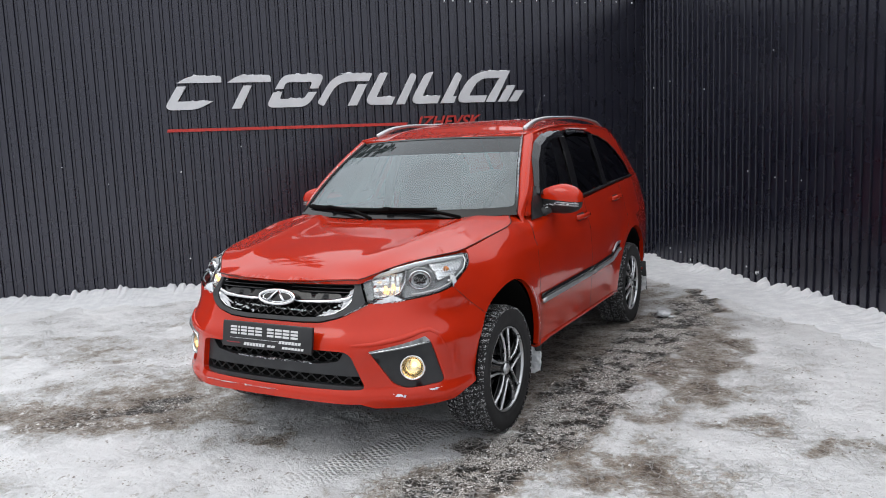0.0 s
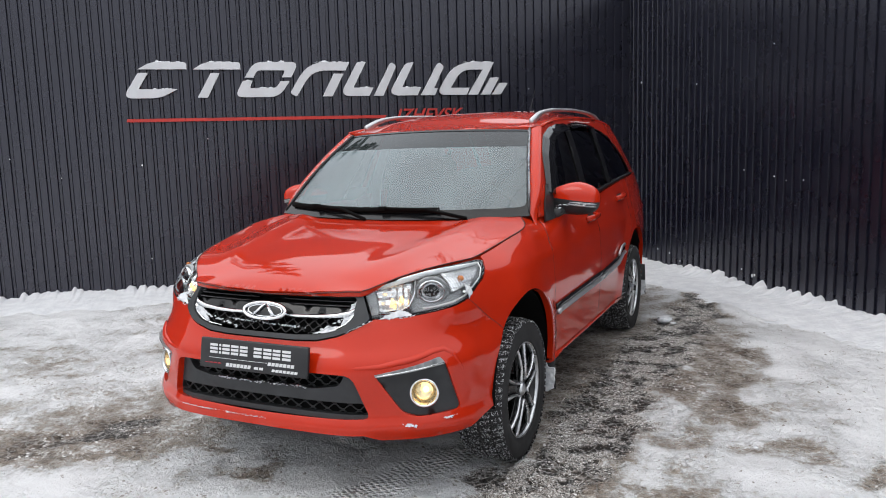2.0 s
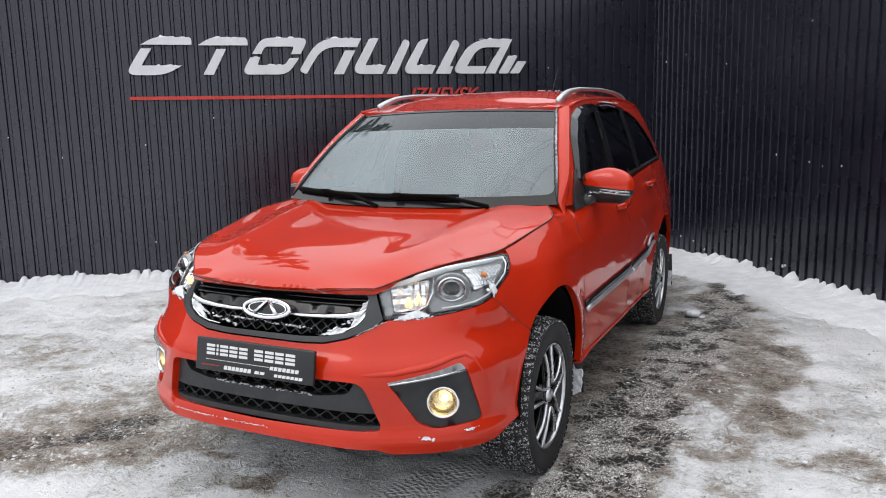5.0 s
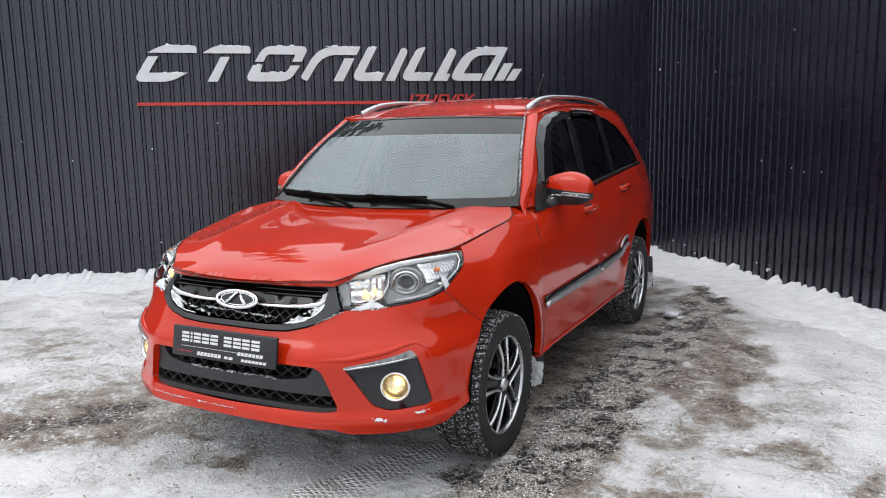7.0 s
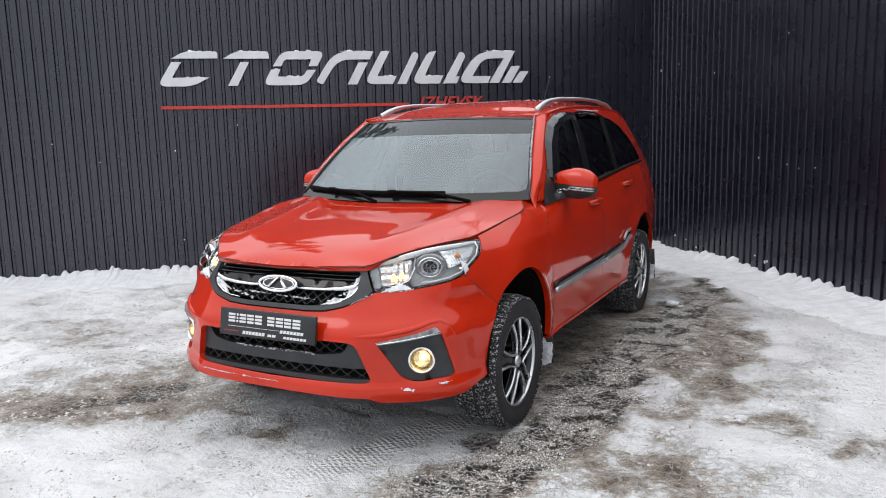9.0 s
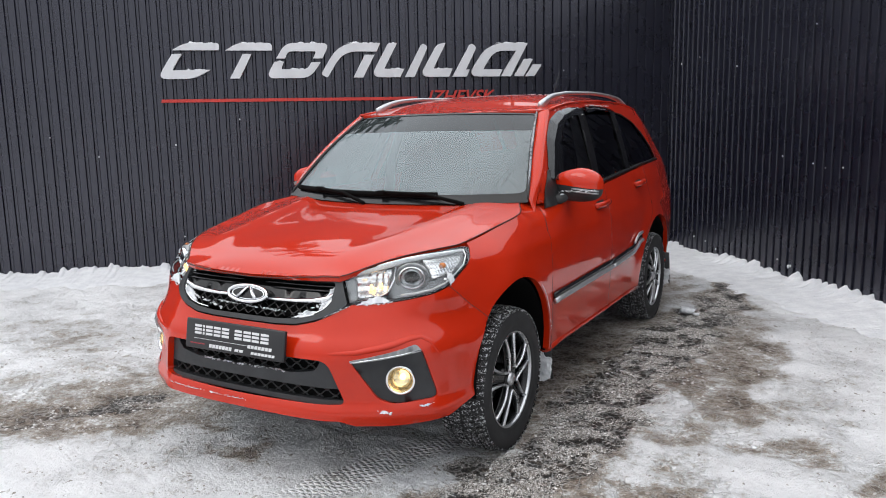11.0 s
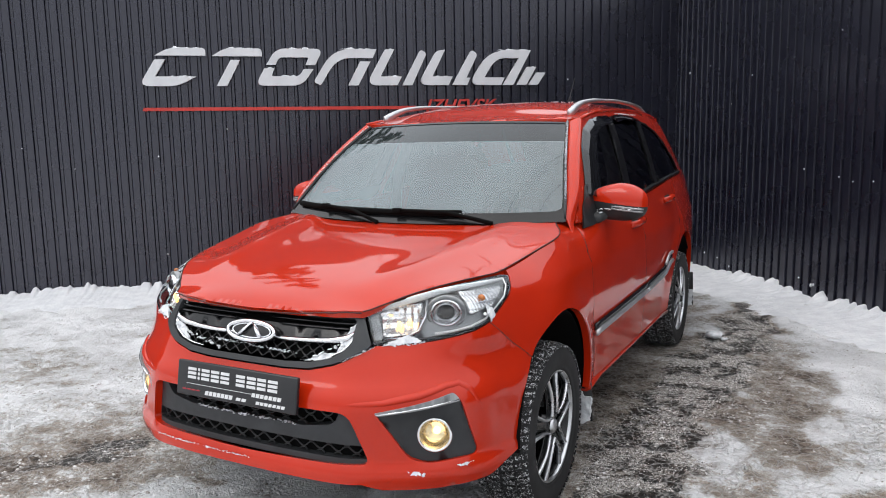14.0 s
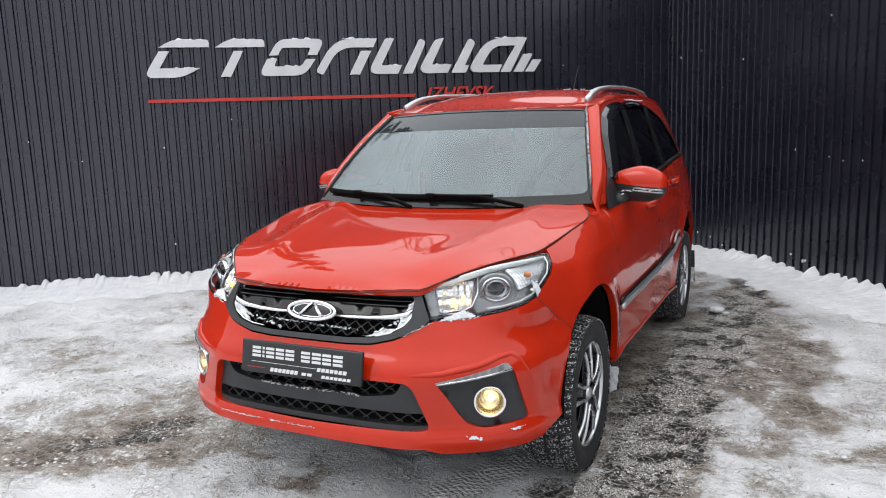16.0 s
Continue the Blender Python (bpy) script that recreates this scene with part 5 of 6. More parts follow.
both("bright_trim", tube([lamp_at(u, z, 0.007) for u, z in upper], [(0.004, 0.010), (0.004, 0.013), (0.004, 0.013), (0.004, 0.011), (0.004, 0.009), (0.004, 0.006)], 8, up=(0, 0, 1)), GUIDE_WHITE, headlights, "bright light-guide trim")
tail = [(1.140, 0.910), (1.128, 0.890), (1.09, 0.860), (1.03, 0.832), (0.96, 0.806), (0.88, 0.791), (0.80, 0.781), (0.73, 0.776)]
both("bright_trim", tube([lamp_at(u, z, 0.007) for u, z in tail], [(0.003, 0.007), (0.003, 0.007), (0.003, 0.006)] + [(0.003, 0.0042)] * 5, 8), GUIDE_WHITE, headlights, "bright light-guide trim")
curve_trim = [(0.535, 0.760), (0.61, 0.764), (0.670, 0.784), (0.705, 0.826), (0.722, 0.878)]
both("bright_trim", tube([lamp_at(u, z, 0.014) for u, z in curve_trim], (0.004, 0.0042), 8), CHROME, headlights)
both("outer_bezel", skin(lambda u, z: lamp_at(u, z, 0.006), [(1.156, 0.913), (1.140, 0.889), (1.10, 0.859), (1.05, 0.835), (0.97, 0.800), (1.0, 0.816), (1.035, 0.836), (1.09, 0.866), (1.127, 0.897)], (), 0.02, 0.004), GLOSS_BLACK, headlights)

# ---- advertising plate in the plate holder ----
PLATE_M = Matrix.Translation((0.008, -0.823, 0.597)) @ pose(0, 0, 0, -10, 0, 0)
bm = block(-0.264, 0.264, -0.006, 0.010, -0.060, 0.060, 0.005)
plate = part("plate_holder", bm, PLATE_BLACK, car, "black advertising plate with white marks")
plate.matrix_local = PLATE_M


def plate_mark(name, x0, x1, z0, z1, mat, lean=0.0, hole=0.0):
    d = (-0.0075, -0.004)
    w = [(x0, z0), (x1, z0), (x1 + lean, z1), (x0 + lean, z1)]
    v = [(x, d[0], z) for x, z in w] + [(x, d[1], z) for x, z in w]
    f = [(0, 1, 2, 3), (1, 0, 4, 5), (2, 1, 5, 6), (3, 2, 6, 7), (0, 3, 7, 4)]
    return v, f


for x, w in ((-0.212, 0.038), (-0.166, 0.009), (-0.149, 0.036), (-0.105, 0.036), (-0.061, 0.038), (0.008, 0.038), (0.055, 0.038), (0.100, 0.036), (0.145, 0.040)):
    for z in (0.000, 0.0145, 0.029):
        part("plate_mark", plate_mark("", x, x + w, z, z + 0.0095, None), MARK_GREY, plate, smooth=False)
part("plate_mark", plate_mark("", -0.215, 0.075, -0.018, -0.0165, None), MARK_GREY, plate, smooth=False)
for x0, x1, z0, z1, mat in ((-0.128, -0.002, -0.048, -0.034, MARK_GREY), (0.012, 0.060, -0.047, -0.037, MARK_GREY), (0.098, 0.222, -0.048, -0.038, MARK_GREY),
                            (0.078, 0.205, -0.026, -0.013, MARK_GREY), (-0.235, -0.150, -0.040, -0.036, PLATE_RED)):
    n = max(1, int((x1 - x0) / 0.017))
    w = (x1 - x0) / n
    for i in range(n):
        part("plate_mark", plate_mark("", x0 + i * w, x0 + (i + 0.78) * w, z0, z1, None, 0.003), mat, plate, smooth=False)

# ---- windscreen, pillars, roof, cabin sides ----
R_BAND = 0.745
windscreen = part("windscreen", skin(glass_front, rounded([(-0.99, 0.03), (0.99, 0.03), (0.99, R_BAND), (-0.99, R_BAND)], [0.05, 0.05, 0, 0]), (), 0.07, 0.003), WINDSCREEN_GLASS, car, "windscreen that mirrors the grey sky")
part("shade_band", skin(glass_front, [(-0.99, R_BAND + 0.001), (0.99, R_BAND + 0.001), (0.99, 0.985), (-0.99, 0.985)], (), 0.07, 0.003), SHADE_GLASS, windscreen, "dark tinted shade band")
part("windscreen_border", skin(glass_front, [(-1.0, -0.03), (1.0, -0.03), (1.0, 1.0), (-1.0, 1.0)], [rounded([(-0.984, 0.055), (0.984, 0.055), (0.984, 0.978), (-0.984, 0.978)], [0.06, 0.06, 0.02, 0.02])], 0.05, 0.006, 0.003), GLOSS_BLACK, windscreen)
windscreen.visible_shadow = False


def pillar_edge(r):
    """The line where the windscreen pillar turns into the cabin's side."""
    y, z = 0.47 + 0.53 * r, 1.045 + 0.448 * r - 0.02 * math.sin(math.pi * r) * -1.2
    return cabin(y, min(z, ROOF_EDGE(y)))


def pillar_face(r, k):
    a, b = glass_front(1.0, r), pillar_edge(r)
    p = a.lerp(b, k)
    out = Vector((0.75, -0.35, 0.55))
    return p + out * 0.020 * math.sin(math.pi * min(k, 1)) * min(1, max(0, (r + 0.03) * 7))


both("windscreen_pillar", skin(pillar_face, [(0.0, 0.06), (1.0, 0.06), (1.0, 1.0), (-0.11, 1.0), (-0.05, 0.5)], (), 0.05, 0.004, flip=True), PAINT)


both("pillar_seal", tube([glass_front(0.995, i / 14) + Vector((0.004, -0.002, 0.004)) for i in range(15)], [0.005, 0.007] + [0.008] * 13, 6), BLACK_PLASTIC)

F_WIN = [(0.60, 1.062), (0.665, 1.19), (0.78, 1.335), (0.915, 1.428), (1.08, 1.475), (1.25, 1.495), (1.425, 1.503), (1.30, 1.088), (1.29, 1.073)]
R_WIN = [(1.385, 1.080), (1.535, 1.505), (1.75, 1.515), (1.98, 1.508), (2.07, 1.497), (1.985, 1.118)]
Q_WIN = rounded([(2.06, 1.123), (2.150, 1.490), (2.30, 1.478), (2.52, 1.428), (2.68, 1.352), (2.82, 1.258), (2.895, 1.160), (2.86, 1.148)], 0.02)


def belt_line(y0, y1, n=16):
    return [(y0 + (y1 - y0) * i / n, TOP_Z(y0 + (y1 - y0) * i / n) - 0.012) for i in range(n + 1)]


_side = belt_line(0.47, 3.25) + [(3.30, 1.142), (3.15, 1.255), (3.0, 1.375), (2.90, 1.45)] + [(y, ROOF_EDGE(y)) for y in (2.82, 2.7, 2.5, 2.2, 1.9, 1.6, 1.3, 1.1, 1.0)]
_edge = [(0.47 + 0.53 * r, min(1.045 + 0.448 * r + 0.024 * math.sin(math.pi * r), ROOF_EDGE(0.47 + 0.53 * r))) for r in (0.9, 0.75, 0.6, 0.45, 0.3, 0.15)]
both("cabin_side", skin(cabin, _side + _edge, [F_WIN, R_WIN, Q_WIN], 0.035, 0.008), PAINT)


def grow(poly, k, cy=None):
    c = np.mean(poly, 0)
    return [tuple(c + (np.array(p) - c) * k) for p in poly]


both("front_window", skin(cabin, grow(F_WIN, 1.02), (), 0.06, 0.004, -0.004), DOOR_GLASS, label="front door glass")
both("rear_window", skin(cabin, grow(R_WIN, 1.02), (), 0.06, 0.004, -0.004), PRIVACY_GLASS, label="dark tinted rear door glass")
both("quarter_window", skin(cabin, grow(Q_WIN, 1.02), (), 0.06, 0.004, -0.004), PRIVACY_GLASS, label="dark tinted quarter glass")
for win in (F_WIN, R_WIN, Q_WIN):
    both("window_gasket", tube([cabin(y, z) + Vector((0.002, 0, 0)) for y, z in list(win) + [win[0]]], 0.0055, 6), TRIM_BLACK)
# black trims between the panes and along their foot
both("pillar_trim", skin(cabin, [(1.282, 1.076), (1.392, 1.080), (1.546, 1.512), (1.418, 1.508)], (), 0.04, 0.006, 0.004), TRIM_BLACK, label="gloss black middle pillar trim")
both("pillar_trim", skin(cabin, [(1.972, 1.115), (2.072, 1.122), (2.162, 1.492), (2.062, 1.502)], (), 0.04, 0.006, 0.004), TRIM_BLACK)
both("window_foot_trim", tube([cabin(0.66 + 2.24 * i / 20, TOP_Z(0.66 + 2.24 * i / 20) + 0.004) + Vector((0.010, 0, 0)) for i in range(21)], (0.008, 0.011), 8), TRIM_BLACK)
# smoked wind deflectors over the door windows
_v1 = [(0.625, 1.15), (0.660, 1.205), (0.775, 1.348), (0.910, 1.440), (1.08, 1.487), (1.25, 1.507), (1.44, 1.516), (1.428, 1.466), (1.25, 1.456), (1.10, 1.434), (0.97, 1.388), (0.875, 1.310), (0.815, 1.235), (0.765, 1.150), (0.70, 1.115)]
_v2 = [(1.52, 1.475), (1.53, 1.516), (1.75, 1.528), (1.98, 1.522), (2.12, 1.508), (2.105, 1.484), (1.95, 1.492), (1.75, 1.494)]


def off_line(p, pts):
    """How far a point lies from a chain of points."""
    best = 9.0
    for (ax, ay), (bx, by) in zip(pts, pts[1:]):
        dx, dy = bx - ax, by - ay
        k = min(max(((p[0] - ax) * dx + (p[1] - ay) * dy) / (dx * dx + dy * dy), 0), 1)
        best = min(best, math.hypot(p[0] - ax - k * dx, p[1] - ay - k * dy))
    return best


def visor_on(rim):
    """Bowed outwards from its upper rim."""
    return lambda y, z: cabin(y, z) + Vector((0.95, 0, 0.25)) * (0.006 + 0.034 * (1 - math.exp(-off_line((y, z), rim) / 0.035)))


for _v, _rim in ((_v1, _v1[:7]), (_v2, _v2[1:5])):
    both("wind_deflector", skin(visor_on(_rim), rounded(_v, 0.010, 3), (), 0.016, 0.003), VISOR_PLASTIC, label="smoked plastic wind deflector")

_rf = [(s * 0.574, glass_front(s, 1).y + 0.004) for s in (-1, -0.75, -0.5, -0.25, 0, 0.25, 0.5, 0.75, 1)]
_rs = [(cabin(y, ROOF_EDGE(y)).x, y) for y in (1.0, 1.1, 1.3, 1.6, 1.9, 2.2, 2.5, 2.7, 2.82)]
part("roof", skin(roof, _rf + _rs + [(-x, y) for x, y in reversed(_rs)], (), 0.05, 0.02), PAINT, car)
both("drip_moulding", tube([cabin(y, ROOF_EDGE(y)) + Vector((-0.002, 0, 0.003)) for y in (0.99, 1.1, 1.3, 1.6, 1.9, 2.2, 2.5, 2.7, 2.82)], (0.010, 0.008), 8), PAINT)
tail_v = [roof(x, 2.82) for x in (-0.58, -0.3, 0, 0.3, 0.58)] + [Vector((x, 3.42 - 0.1 * abs(x), 1.1)) for x in (-0.66, -0.33, 0, 0.33, 0.66)] + [Vector((x, 3.50 - 0.12 * abs(x), 1.06)) for x in (-0.62, -0.31, 0, 0.31, 0.62)]
part("tailgate_glass", (tail_v[:10], [(i, i + 1, i + 6, i + 5) for i in range(4)]), PRIVACY_GLASS, car)
part("tailgate", (tail_v[5:] + [Vector((x, 3.53 - 0.12 * abs(x), 0.40)) for x in (-0.62, -0.31, 0, 0.31, 0.62)], [(i, i + 1, i + 6, i + 5) for i in range(4)] + [(i + 5, i + 6, i + 11, i + 10) for i in range(4)]), PAINT, car)
part("headliner", skin(lambda x, y: roof(x, y) - Vector((0, 0, 0.035)), [(-0.52, 1.0), (0.52, 1.0), (0.52, 2.75), (-0.52, 2.75)], (), 0.2, 0.004, flip=True), TAN, car)

# roof rails
def rail_line(n=26):
    out = []
    for i in range(n + 1):
        t = i / n
        y = 1.06 + 1.82 * t
        lift = 0.030 * min(1, math.sin(math.pi * t) * 2.6) ** 0.7 if 0 < t < 1 else 0.0
        x = 0.548 - 0.035 * t
        out.append(Vector((x, y, roof(x, y).z + 0.006 + lift)))
    return out


rails = both("roof_rail", tube(rail_line(), [(0.015, 0.011 + 0.012 * (abs(i - 13) / 13) ** 4) for i in range(27)], 10, square=3.0), RAIL_SILVER, label="satin silver roof rail")
part("antenna", tube([(0.0, 2.66, roof(0, 2.66).z), (0.008, 2.71, roof(0, 2.66).z + 0.12), (0.02, 2.77, roof(0, 2.66).z + 0.24)], [0.006, 0.003, 0.002], 6), BLACK_PLASTIC, car)

# cowl and wipers
part("cowl", skin(lambda x, k: hood(x, 0.26 + 0.18 * (abs(x) / 0.7) ** 2).lerp(glass_front(max(-1, min(1, x / 0.72)), 0.04), k) + Vector((0, 0, -0.012)), [(-0.69, 0), (0.69, 0), (0.69, 1), (-0.69, 1)], (), 0.06, 0.01), BLACK_PLASTIC, car)


def wiper(name, s0, s1, r0, r1, pivot_s):
    top = [glass_front(s0 + (s1 - s0) * i / 10, r0 + (r1 - r0) * i / 10) + Vector((0, -0.012, 0.014)) for i in range(11)]
    w = part(name, tube(top, (0.009, 0.014), 6), DEEP, car, "black wiper blade at rest")
    piv = glass_front(pivot_s, -0.02) + Vector((0, -0.03, 0.0))
    mid = top[5] + Vector((0, -0.012, 0.012))
    knee = piv.lerp(mid, 0.45) + Vector((0, -0.008, 0.022))
    part("wiper_arm", tube([piv, knee, mid], [(0.012, 0.010), (0.010, 0.009), (0.006, 0.006)], 6), DEEP, w)
    part("wiper_joint", block(mid.x - 0.022, mid.x + 0.022, mid.y - 0.012, mid.y + 0.014, mid.z - 0.012, mid.z + 0.008, 0.004), DEEP, w)


wiper("wiper", -0.42, 0.42, 0.040, 0.036, 0.62)
wiper("wiper", -0.93, -0.30, 0.050, 0.036, -0.12)

# ---- mirrors, handles, strips ----
def mirror_m(dx=0.0):
    return Matrix.Translation((0.874, 0.733, 1.108)) @ pose(0, 0, 0, 0, 6, -12)


shell, sf = blob(0.156, 0.072, 0.092, 2.7, 36, 22)
shaped = []
for p in shell:
    slope = 1 - 0.62 * min(max((0.035 - p.x) / 0.17, 0), 1) ** 1.4
    k = slope if p.z > 0 else 0.92 - 0.10 * p.x / 0.143
    shaped.append(Vector((p.x, p.y * (1 if p.y < 0 else 0.55), p.z * k)))
cap_f = [f for f in sf if sum(shaped[i].z for i in f) / 4 > -0.002]
low_f = [f for f in sf if sum(shaped[i].z for i in f) / 4 <= -0.002]
mirrors = both("door_mirror", moved((shaped, cap_f), mirror_m()), PAINT, label="red mirror cap with a black base and snow on it")
both("mirror_base", moved(([p * 0.985 for p in shaped], low_f), mirror_m()), BLACK_PLASTIC, mirrors)
for z, r in ((-0.010, 0.0050), (-0.022, 0.0044)):
    ind = [Vector((x, -0.0725 * (1 - (abs(x) / 0.1565) ** 3) ** (1 / 3) - 0.001, z + 0.02 * (x - 0.1) * (x < 0.1))) for x in (0.02, 0.04, 0.06, 0.085, 0.11, 0.13, 0.144, 0.152)]
    both("mirror_indicator", moved(tube(ind, [(0.003, r * k) for k in (0.4, 0.8, 1, 1, 1, 1, 1, 0.7)], 8), mirror_m()), STRIP_GREY, mirrors, "clear two-line indicator strip")
both("mirror_glass", moved(tube([Vector((0, 0.030, 0)), Vector((0, 0.038, 0))], (0.115, 0.056), 24, square=3.0), mirror_m()), CHROME, mirrors)
both("mirror_foot", tube([(0.780, 0.66, 1.035), (0.81, 0.69, 1.045), (0.84, 0.72, 1.06), (0.87, 0.735, 1.075)], [(0.050, 0.034), (0.042, 0.028), (0.036, 0.024), (0.03, 0.020)], 10, up=(0, 0, 1)), BLACK_PLASTIC, mirrors)
both("mirror_panel", skin(cabin, [(0.515, 1.005), (0.62, 1.012), (0.70, 1.06), (0.735, 1.19), (0.635, 1.185), (0.565, 1.10)], (), 0.05, 0.008, 0.012), BLACK_PLASTIC, mirrors)


# the far mirror is turned in a little
mirrors[1].matrix_local = Matrix.Translation((-0.80, 0.735, 1.118)) @ Matrix.Diagonal((0.88, 0.9, 0.86, 1)) @ Matrix.Translation((0.865, -0.735, -1.108))


def handle(u, z):
    pts = near([(u - 0.105 + 0.21 * i / 10, z + 0.007 * i / 10) for i in range(11)], lift=0.0)
    out = near([(u - 0.105 + 0.21 * i / 10, z + 0.007 * i / 10) for i in range(11)], lift=0.034)
    line = [p.lerp(q, min(1, math.sin(math.pi * i / 10) * 1.7)) for i, (p, q) in enumerate(zip(pts, out))]
    return tube(line, [(0.010, 0.016)] * 11, 8, square=2.8)


both("door_handle", handle(2.625, 0.957), PAINT, front_doors)
both("door_handle", handle(3.490, 1.014), PAINT, rear_doors)
# flat black patches on the doors, for the shaded hollows behind the handles
both("handle_shade", skin(body, rounded([(2.55, 0.935), (2.69, 0.940), (2.69, 0.985), (2.55, 0.98)], 0.02), (), 0.03, 0.004, 0.0015), BLACK_PLASTIC, front_doors)
both("handle_shade", skin(body, rounded([(3.42, 0.992), (3.56, 0.997), (3.56, 1.042), (3.42, 1.037)], 0.02), (), 0.03, 0.004, 0.0015), BLACK_PLASTIC, rear_doors)


def strip(pts, lift, size):
    return tube(near(pts, lift=lift), size, 8, square=3.0)


def line_uz(a, b, n=14):
    return [(a[0] + (b[0] - a[0]) * i / n, a[1] + (b[1] - a[1]) * i / n) for i in range(n + 1)]


both("door_strip", strip(line_uz((1.825, 0.594), (2.742, 0.611)), 0.006, (0.008, 0.015)), GLOSS_BLACK, front_doors, "black side strip with chrome edge")
both("chrome_strip", strip(line_uz((1.825, 0.568), (2.742, 0.582)), 0.012, (0.010, 0.013)), RAIL_SILVER, front_doors)
both("door_strip", strip(line_uz((2.765, 0.607), (3.20, 0.628)) + [(3.27, 0.650), (3.33, 0.672), (3.395, 0.677)], 0.006, (0.008, 0.014)), GLOSS_BLACK, rear_doors)
both("chrome_strip", strip(line_uz((2.765, 0.580), (3.22, 0.598)) + [(3.29, 0.618), (3.35, 0.640), (3.405, 0.650)], 0.012, (0.010, 0.012)), RAIL_SILVER, rear_doors)
both("chrome_strip", strip([(3.22, 0.655), (3.27, 0.682), (3.32, 0.700), (3.40, 0.702)], 0.012, (0.008, 0.010)), RAIL_SILVER, rear_doors)

# ---- wheels ----
TYRE_R, TYRE_W = 0.321, 0.215


def tyre_piece():
    h = TYRE_W / 2
    prof = [(0.210, -h * 0.86), (0.217, -h * 0.91), (0.224, -h * 0.95), (0.226, -h * 0.94), (0.240, -h * 0.985), (0.262, -h), (0.283, -h * 0.985), (0.286, -h * 0.975), (0.302, -h * 0.93), (0.311, -h * 0.82), (0.313, -h * 0.4), (0.314, 0)]
    prof = prof + [(r, -a) for r, a in reversed(prof[:-1])]
    return lathe(prof, 64)


def tread_piece():
    """Blocks of a winter tread, four rows, in staggered slanting lines."""
    rng = random.Random(11)
    pieces = []
    h = TYRE_W / 2
    for row, (a0, a1) in enumerate(((-0.97, -0.58), (-0.50, -0.06), (0.06, 0.50), (0.58, 0.97))):
        n = 62
        for i in range(n):
            t0 = 2 * math.pi * (i + (0.5 if row % 2 else 0)) / n
            span = 2 * math.pi / n * rng.uniform(0.60, 0.72)
            verts = []
            for a, sk in ((a0, -0.02), (a1, 0.02)):
                skew = sk if row < 2 else -sk
                edge = abs(a) > 0.9
                for t in (t0 + skew, t0 + span + skew):
                    for r in (0.302 if edge else 0.309, TYRE_R - (0.010 if edge else 0)):
                        verts.append(Vector((a * h, r * math.cos(t), r * math.sin(t))))
            f = [(1, 3, 7, 5), (0, 1, 5, 4), (3, 2, 6, 7), (0, 2, 3, 1), (4, 5, 7, 6)]
            pieces.append((verts, f))
    return join(*pieces)


def spoke_half(t):
    """Half a spoke's width, from the hub out to the rim: waisted, then flared."""
    return 0.029 - 0.006 * math.sin(math.pi * min(t * 1.3, 1)) + 0.013 * t ** 2 + 0.010 * max(0, t - 0.82) / 0.18


def spoke_edge(sg):
    line, size = [], []
    for i in range(15):
        t = i / 14
        line.append(Vector((0.090 - 0.010 * t + 0.006 * math.sin(math.pi * t), sg * spoke_half(t), 0.040 + 0.166 * t)))
        size.append((0.0042 + 0.0030 * t * t, 0.011))
    return tube(line, size, 8, up=(1, 0, 0), square=3.0)


def spoke_body():
    line = [Vector((0.072 - 0.006 * t, 0, 0.030 + 0.176 * t)) for t in [i / 10 for i in range(11)]]
    return tube(line, [(spoke_half(i / 10), 0.008) for i in range(11)], 8, up=(1, 0, 0), square=4.0)


def make_wheel(parent):
    hub = lathe([(0.0005, 0.100), (0.020, 0.099), (0.027, 0.095), (0.030, 0.086)], 28)
    w = part("wheel", hub, ALLOY, parent, "winter wheel, black tyre with snow in the tread")
    part("hub_plate", lathe([(0.030, 0.084), (0.038, 0.080), (0.056, 0.076), (0.062, 0.05), (0.070, -0.06), (0.0005, -0.06)], 28), GLOSS_BLACK, w)
    part("tyre", tyre_piece(), RUBBER, w)
    part("tread", tread_piece(), SNOW_TREAD, w, "tread blocks packed with snow", smooth=False)["kind"] = "stuff"
    part("rim_barrel", lathe([(0.212, -0.09), (0.204, -0.085), (0.194, -0.05), (0.190, 0.03), (0.200, 0.075), (0.206, 0.085)], 48), GLOSS_BLACK, w)
    part("rim_lip", lathe([(0.205, 0.084), (0.207, 0.094), (0.210, 0.097), (0.214, 0.097), (0.216, 0.093), (0.216, 0.084)], 56), ALLOY, w)
    for k in range(5):
        m = pose(0, 0, 0, 72 * k, 0, 0)
        part("spoke", moved(spoke_body(), m), GLOSS_BLACK, w, "gloss black spoke pocket")
        for sg in (1, -1):
            part("spoke_edge", moved(spoke_edge(sg), m), ALLOY, w, "machined silver spoke edge")
        a = radians(72 * k + 36)
        part("wheel_nut", moved(lathe([(0.0005, 0.012), (0.009, 0.010), (0.010, 0.0)], 10), Matrix.Translation((0.074, -0.047 * math.sin(a), 0.047 * math.cos(a)))), GLOSS_BLACK, w)
    part("brake_disc", lathe([(0.0005, -0.02), (0.13, -0.02), (0.135, -0.03), (0.135, -0.05)], 32), GREY_PLASTIC, w)
    return w


wheel = make_wheel(car)
HUB_X = 0.752
wheel.matrix_local = Matrix.Translation((HUB_X, -0.012, 0.306)) @ pose(0, 0, 0, 2)
for x, y, turn, roll in ((HUB_X, 2.51, 0, 40), (-HUB_X, -0.012, 180, 25), (-HUB_X, 2.51, 180, 60)):
    copy_thing(wheel, Matrix.Translation((x, y, 0.309)) @ pose(0, 0, 0, 0, 0, turn) @ pose(0, 0, 0, roll))

